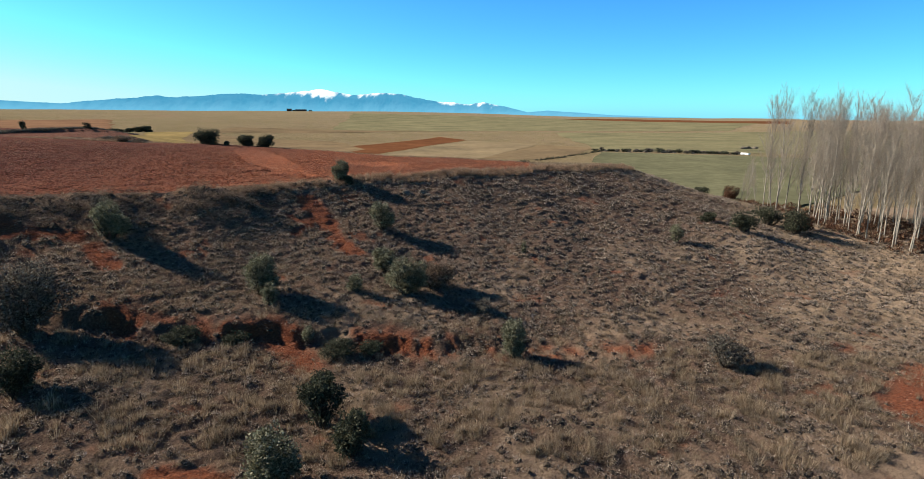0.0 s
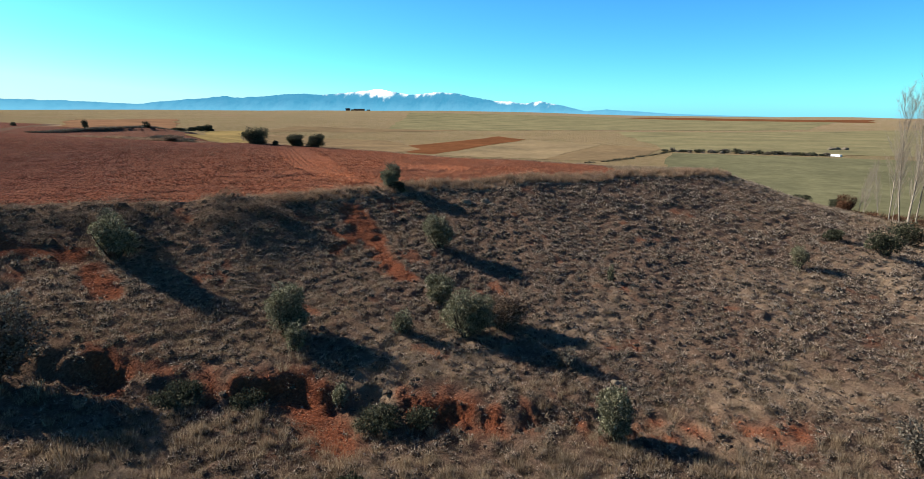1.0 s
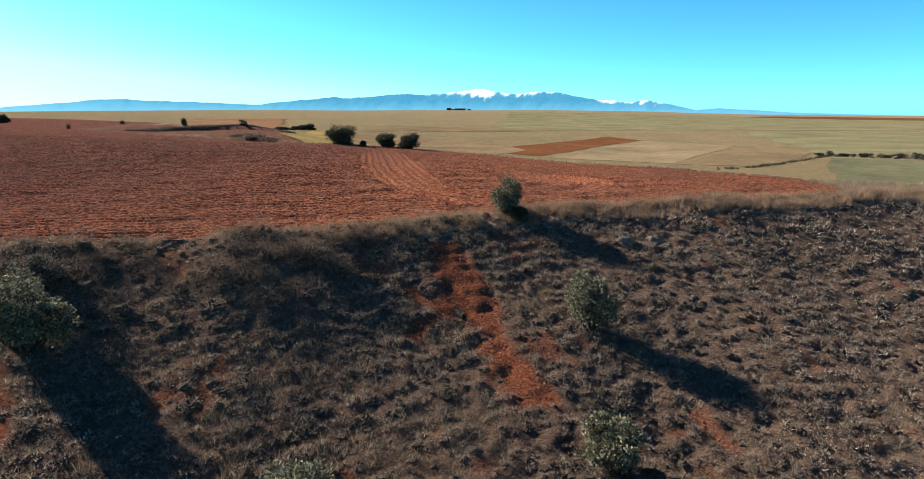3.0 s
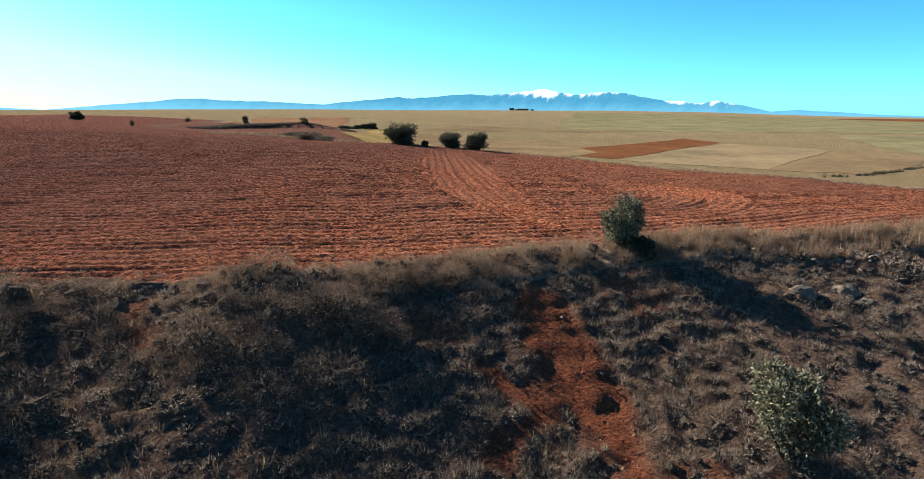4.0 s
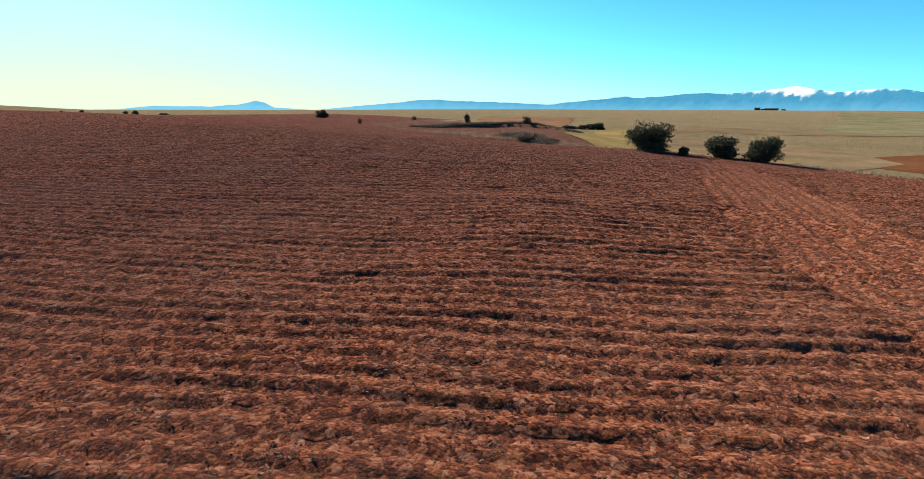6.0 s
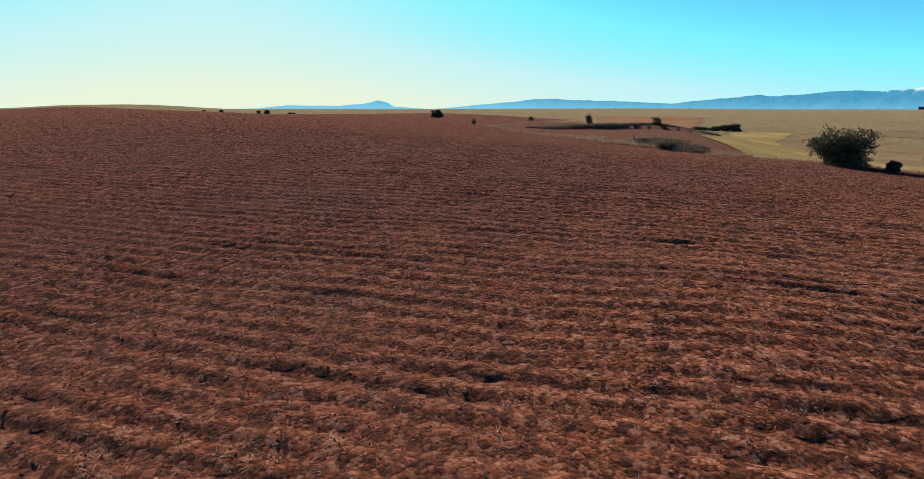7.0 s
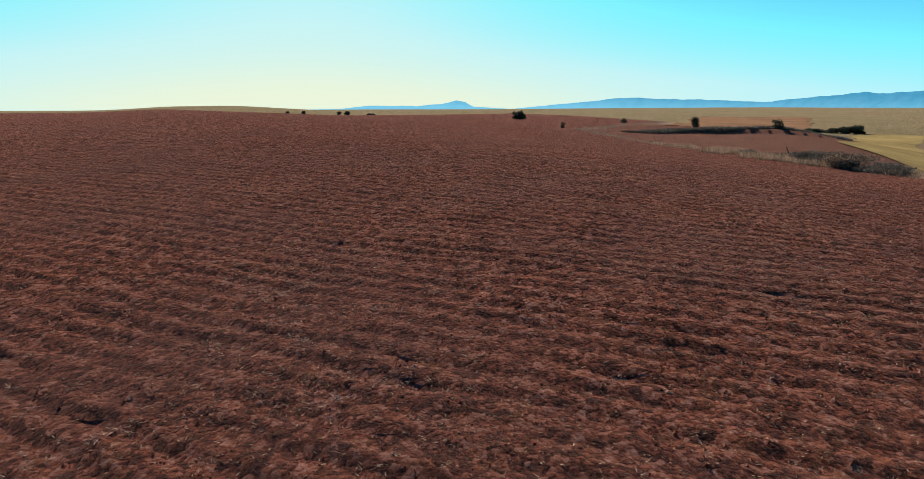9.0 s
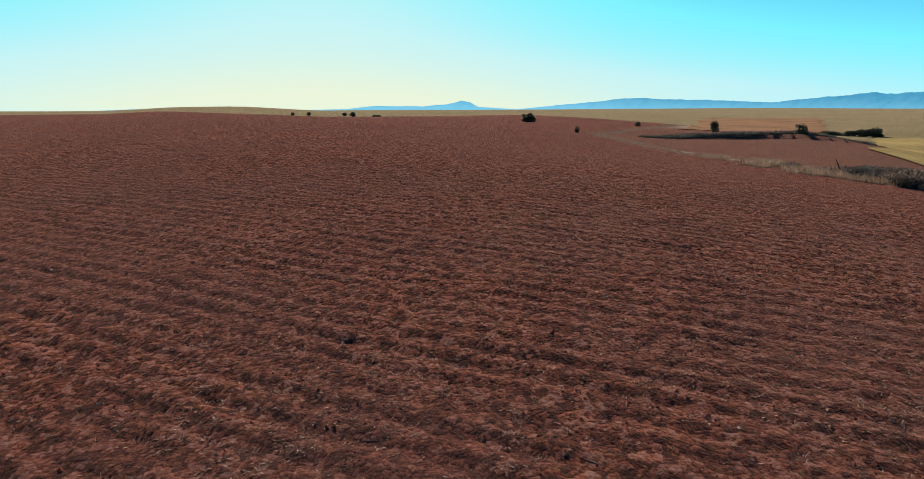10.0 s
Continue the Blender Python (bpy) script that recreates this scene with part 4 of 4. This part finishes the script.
spots = scatter(900, (-27, 50, -12, 70), 80, lambda x, y, q: (layout(x, y)[1] < 1.4) & (~layout(x, y)[0]) & (q < 0.55 + 0.5 * waves(x, y, 4, 68)))
stuff("grass_mounds", cushions(spots, np.random.RandomState(84).uniform(0.35, 0.75, len(spots)) * (1 + 0.22 * step(-21, -19, spots[:, 0])), 1100, 0.06, 84, 1.15, 0.4, 0.038), PALE, "soft golden mounds of dry grass along the field edge", "grass")


def big_keep(x, y, q):
    top, front, back, along = layout(x, y)
    return (~top) & (front < 7.5) & (front > 0.1) & (x < -16.8 - 1.2 * np.maximum(front - 2.2, 0)) & (q < (0.7 + 0.5 * waves(x, y, 5, 56)) * step(8, 3, front)) & (bare(x, y) < 0.3)


spots = scatter(4000, (-50, 36, -8, 70), 85, big_keep)
size = 0.33 + 0.75 * np.random.RandomState(86).uniform(0, 1, len(spots)) ** 1.8
stuff("tall_scrub", cushions(spots, size, 560, 0.033, 87, 1.05, 0.36, 0.14), TALL, "knee-high grey scrub crowding below the field edge", "scrub")
spots = scatter(5000, (-40, 22, 60, 62), 88, lambda x, y, q: on_bank(x, y) & (q < 0.35 * step(0.0, 1.0, waves(x, y, 9, 57))) & (layout(x, y)[1] > 20))
r = np.random.RandomState(89)
spots = np.concatenate([spots, scatter(5500, (-32, 24, 34, 37), 87, lambda x, y, q: on_bank(x, y) & (below_scarp(x, y) > 1.7) & (bare(x, y) < 0.5) & (q < 0.75 * step(-0.3, 0.7, waves(x, y, 4, 60) + 0.6 * waves(x, y, 1.6, 61))))])
stuff("grass_tussocks", blades(spots, r.uniform(0.3, 0.75, len(spots)), r.uniform(0.2, 0.45, len(spots)), 60, 0.011, 90, 0.4, simple=True), STRAW, "straw-coloured grass tussocks at the foot of the bank", "grass")


def verge_keep(x, y, q):
    top, front, back, along = layout(x, y)
    return (back < 2.6) & (x > -97) & (x < 6) & (q < (0.55 + 0.5 * waves(x, y, 6, 58)) * step(-99, -84, x))


spots = np.concatenate([scatter(60000, (-150, 90, 8, 165), 91, verge_keep), scatter(9000, (-90, 108, -60, 128), 94, lambda x, y, q: (layout(x, y)[2] < 4.5) & (waves(x, y, 7, 67) > 0.35))])
r = np.random.RandomState(92)
stuff("verge_grass", blades(spots, r.uniform(0.15, 0.45, len(spots)) * (1 + 0.7 * step(-56, -64, spots[:, 0]) * step(-92, -80, spots[:, 0])), r.uniform(0.2, 0.5, len(spots)), 10, 0.02, 93, simple=True), PALE, "pale dry grass along the far field verge", "grass")

spots = scatter(30000, (-146, 136, -110, 226), 101, lambda x, y, q: (segments(STRIP, x, y)[0] < 0.5 + 1.5 * step(0, 22, segments(STRIP, x, y)[1]) + 0.8 * waves(x, y, 16, 59)) & (np.abs(segments(STRIP, x, y)[1] - 62) > 4))
r = np.random.RandomState(102)
stuff("far_bank_scrub", cushions(spots, r.uniform(0.2, 0.5, len(spots)) * (0.5 + 0.5 * step(0, 24, segments(STRIP, spots[:, 0], spots[:, 1])[1])), 14, 0.2, 103, 1.25), GREY_LEAF, "dark grey scrub along the bank between the far fields", "scrub")

# ---- the ploughed field's clods, straw and stones ----
r = np.random.RandomState(95)
LANE = ((-20, 58), (-38, 69), (-52, 76), (-64, 82))
spots = scatter(260000, (-90, 46, -4, 102), 96, lambda x, y, q: q < 0.06 + 0.94 * step(17, 5, segments(LANE, x, y)[0]))
spots = spots[layout(spots[:, 0], spots[:, 1])[0] & (cover_at(spots[:, 0], spots[:, 1])[:, 1] > 0.5)]
spots[:, 2] += ridge_at(furrow_phase(spots[:, 0], spots[:, 1]), spots[:, 0], spots[:, 1]) + rough_at(spots[:, 0], spots[:, 1])
n = len(spots)
s = (0.014 + 0.03 * r.uniform(0, 1, n) ** 2.6) * (1 + 0.6 * step(8, 20, segments(LANE, spots[:, 0], spots[:, 1])[0]))
a = r.uniform(0, 6.283, (n, 1)) + np.array([0, 2.1, 4.2]) + r.normal(0, 0.3, (n, 3))
k = s[:, None] * r.uniform(0.7, 1.4, (n, 3))
ring = np.stack([np.cos(a) * k, np.sin(a) * k, np.full((n, 3), -0.025)], -1)
peak = np.stack([r.normal(0, 0.3, n) * s, r.normal(0, 0.3, n) * s, s * r.uniform(0.12, 0.35, n) + 0.006], -1)
v = (spots[:, None] + np.concatenate([ring, peak[:, None]], 1)).reshape(-1, 3)
f = (np.arange(n)[:, None, None] * 4 + np.array([(0, 1, 3), (1, 2, 3), (2, 0, 3)])).reshape(-1, 3)
stuff("clods", (v, f), CLOD, "loose red-brown clods on the ploughed field", "soil")

tops = scatter(52000, (-84, 46, -6, 100), 104, lambda x, y, q: (q < (0.1 + 0.9 * step(15, 7, segments(LANE, x, y)[0])) * step(-0.6, 0.8, waves(x, y, 2.2, 47) + 0.5 * waves(x, y, 8, 48))) & layout(x, y)[0] & (cover_at(x, y)[:, 1] > 0.5))
tops[:, 2] += 0.03 + ridge_at(furrow_phase(tops[:, 0], tops[:, 1]), tops[:, 0], tops[:, 1]) + rough_at(tops[:, 0], tops[:, 1])
stuff("straw_bits", blades(tops, r.uniform(0.01, 0.045, len(tops)), r.uniform(0.08, 0.2, len(tops)), 18, 0.0055, 105, 0.8, True), THATCH, "grey-brown roots and stubble turned up with the earth", "straw")
spots = scatter(170000, (-80, 48, -4, 100), 97, lambda x, y, q: (q < 0.2 + 0.8 * step(16, 6, segments(LANE, x, y)[0]) * step(-0.5, 0.6, waves(x, y, 9, 66))) & layout(x, y)[0] & (cover_at(x, y)[:, 1] > 0.5))
spots[:, 2] += 0.055 + ridge_at(furrow_phase(spots[:, 0], spots[:, 1]), spots[:, 0], spots[:, 1]) + rough_at(spots[:, 0], spots[:, 1])
stuff("straw_bits", blades(spots, r.uniform(0.008, 0.028, len(spots)), r.uniform(0.05, 0.12, len(spots)), 3, 0.007, 98, 0.8, True), PALE, "short bits of pale straw strewn over the ploughed field", "straw")


spots = scatter(60000, (-34, 24, 32, 64), 99, lambda x, y, q: on_bank(x, y) & (bare(x, y) > 0.4 + 0.4 * q))
n = len(spots)
s = 0.025 + 0.06 * r.uniform(0, 1, n) ** 2.5
a = r.uniform(0, 6.283, (n, 1)) + np.array([0, 1.57, 3.14, 4.71]) + r.normal(0, 0.25, (n, 4))
k = s[:, None] * r.uniform(0.7, 1.35, (n, 4))
ring = np.stack([np.cos(a) * k, np.sin(a) * k, np.full((n, 4), -0.03) + r.normal(0, 0.012, (n, 4))], -1)
peak = np.stack([r.normal(0, 0.3, n) * s, r.normal(0, 0.3, n) * s, s * r.uniform(0.4, 0.9, n)], -1)
v = (spots[:, None] + np.concatenate([ring, peak[:, None]], 1)).reshape(-1, 3)
f = (np.arange(n)[:, None, None] * 5 + np.array([(0, 1, 4), (1, 2, 4), (2, 3, 4), (3, 0, 4)])).reshape(-1, 3)
stuff("red_clods", (v, f), CLOD, "crumbled red earth on the bare patches of the bank", "soil")


def boulder(x, y, size, seed):
    bm = bmesh.new()
    bmesh.ops.create_icosphere(bm, subdivisions=3, radius=size)
    for v in bm.verts:
        k = 1 + 0.45 * noise.noise(v.co * (1.3 / size) + Vector((seed * 7.1, 0, 0))) + 0.15 * noise.noise(v.co * (4 / size))
        v.co = Vector((v.co.x * k * 1.2, v.co.y * k * 0.9, v.co.z * k * 0.75))
    me = bpy.data.meshes.new("boulder")
    bm.to_mesh(me)
    bm.free()
    me.materials.append(ROCK)
    ob = new("boulder", me)
    ob.location = (x, y, height(x, y) + size * 0.2)
    return tagged(ob, "pale weathered boulder half sunk in the scrub bank", "rock", "boulders on the bank")


for k, (x, y, size) in enumerate(((-6.3, 65.4, 0.42), (-4.6, 66.4, 0.4), (-4.0, 66.0, 0.28), (4.5, 41.2, 0.3))):
    boulder(x, y, size, k)


# ---- things far out on the plain ----
def box(bm, x0, y0, z0, x1, y1, z1):
    c = [bm.verts.new(p) for p in ((x0, y0, z0), (x1, y0, z0), (x1, y1, z0), (x0, y1, z0), (x0, y0, z1), (x1, y0, z1), (x1, y1, z1), (x0, y1, z1))]
    for f in ((3, 2, 1, 0), (4, 5, 6, 7), (0, 1, 5, 4), (1, 2, 6, 5), (2, 3, 7, 6), (3, 0, 4, 7)):
        bm.faces.new([c[k] for k in f])


def bm_part(name, bm, mat, parent, label=""):
    me = bpy.data.meshes.new(name)
    bm.to_mesh(me)
    bm.free()
    me.materials.append(mat)
    return part(name, me, parent, label)


def barn(x, y, long, deep, tall, turn, label):
    """A plain farm shed: four walls, gable roof and a door."""
    ob = new("farm_shed")
    ob.matrix_basis = pose(x, y, height(x, y) - 0.3, 0, 0, turn)
    bm = bmesh.new()
    box(bm, -long / 2, -deep / 2, 0, long / 2, deep / 2, tall)
    bm_part("wall", bm, SHED, ob)
    bm = bmesh.new()
    e, h = 0.4, deep * 0.28
    lo = [bm.verts.new((sx * (long / 2 + e), sy * (deep / 2 + e), tall + 0.004)) for sx, sy in ((-1, -1), (1, -1), (1, 1), (-1, 1))]
    hi = [bm.verts.new((sx * (long / 2 + e), 0, tall + h)) for sx in (-1, 1)]
    for f in ((lo[0], lo[1], hi[1], hi[0]), (lo[2], lo[3], hi[0], hi[1]), (lo[1], lo[2], hi[1]), (lo[3], lo[0], hi[0]), (lo[3], lo[2], lo[1], lo[0])):
        bm.faces.new(f)
    bm_part("roof", bm, ROOF, ob)
    bm = bmesh.new()
    box(bm, -1.8, -deep / 2 - 0.08, 0.3, 1.8, -deep / 2 - 0.003, tall * 0.75)
    bm_part("door", bm, ROOF, ob)
    return tagged(ob, label, "farm building")


barn(-388, 1330, 10, 8, 3.8, 15, "small dark farm shed on the horizon")
barn(-364, 1338, 24, 8, 2.6, 15, "long low dark farm shed on the horizon")
for k in range(5):
    far_tree(-378 + 3 * k + 26 * (k > 2), 1325 + 2 * k, 5, 3.4, 400 + k, "dark tree beside the farm sheds on the horizon")

# scrub along the ditch that runs from the hedge to the hill
DITCH = ((16, 180), (24, 186), (33, 198), (42, 211), (49, 223), (55, 232))
spots = scatter(9000, (14, 178, 58, 234), 104, lambda x, y, q: (segments(DITCH, x, y)[0] < 0.7) & (q < 0.5 + 0.5 * waves(x, y, 7, 75)))
stuff("ditch_scrub", cushions(spots, np.random.RandomState(105).uniform(0.2, 0.55, len(spots)), 12, 0.2, 106, 1.1), OAK_DARK, "low dark scrub along a narrow field ditch", "scrub")

# the hedge of stones and shrubs along the green field, with its trough
for k in range(26):
    u = k / 25
    x, y = 53 + 50 * u + r.normal(0, 0.6), 232 - 13 * u + r.normal(0, 0.8)
    placed_bush("hedge_shrub", x, y, r.uniform(2.6, 4.6), r.uniform(0.9, 1.9), 420 + k, 300, 0.22, (OAK_DARK, GREY_LEAF, OAK_DARK)[k % 3], "low dark shrub in the field hedge", "shrub", lobes=4, group="hedge shrubs")
for k in range(9):
    boulder(56 + 5.2 * k + r.normal(0, 1), 230 - 1.3 * k, r.uniform(0.4, 0.8), 30 + k)["label"] = "pale stone in the field hedge"


def trough(x, y, turn):
    ob = new("water_trough")
    ob.matrix_basis = pose(x, y, height(x, y), 0, 0, turn)
    for name, sides in (("long_side", ((-2.5, -0.6, 2.5, -0.42), (-2.5, 0.42, 2.5, 0.6))), ("end_side", ((-2.5, -0.417, -2.3, 0.417), (2.3, -0.417, 2.5, 0.417)))):
        for x0, y0, x1, y1 in sides:
            bm = bmesh.new()
            box(bm, x0, y0, -0.3, x1, y1, 0.7)
            bm_part(name, bm, WALL, ob)
    bm = bmesh.new()
    box(bm, -2.297, -0.417, -0.2, 2.297, 0.417, 0.25)
    bm_part("floor", bm, WALL, ob)
    return tagged(ob, "long white concrete water trough at the field hedge", "trough")


trough(104.5, 219.0, -60)
for k, (x, y) in enumerate(((119, 250), (122, 252), (124.5, 251))):
    boulder(x, y, 1.1, 50 + k)["label"] = "pale heap of cleared field stones"
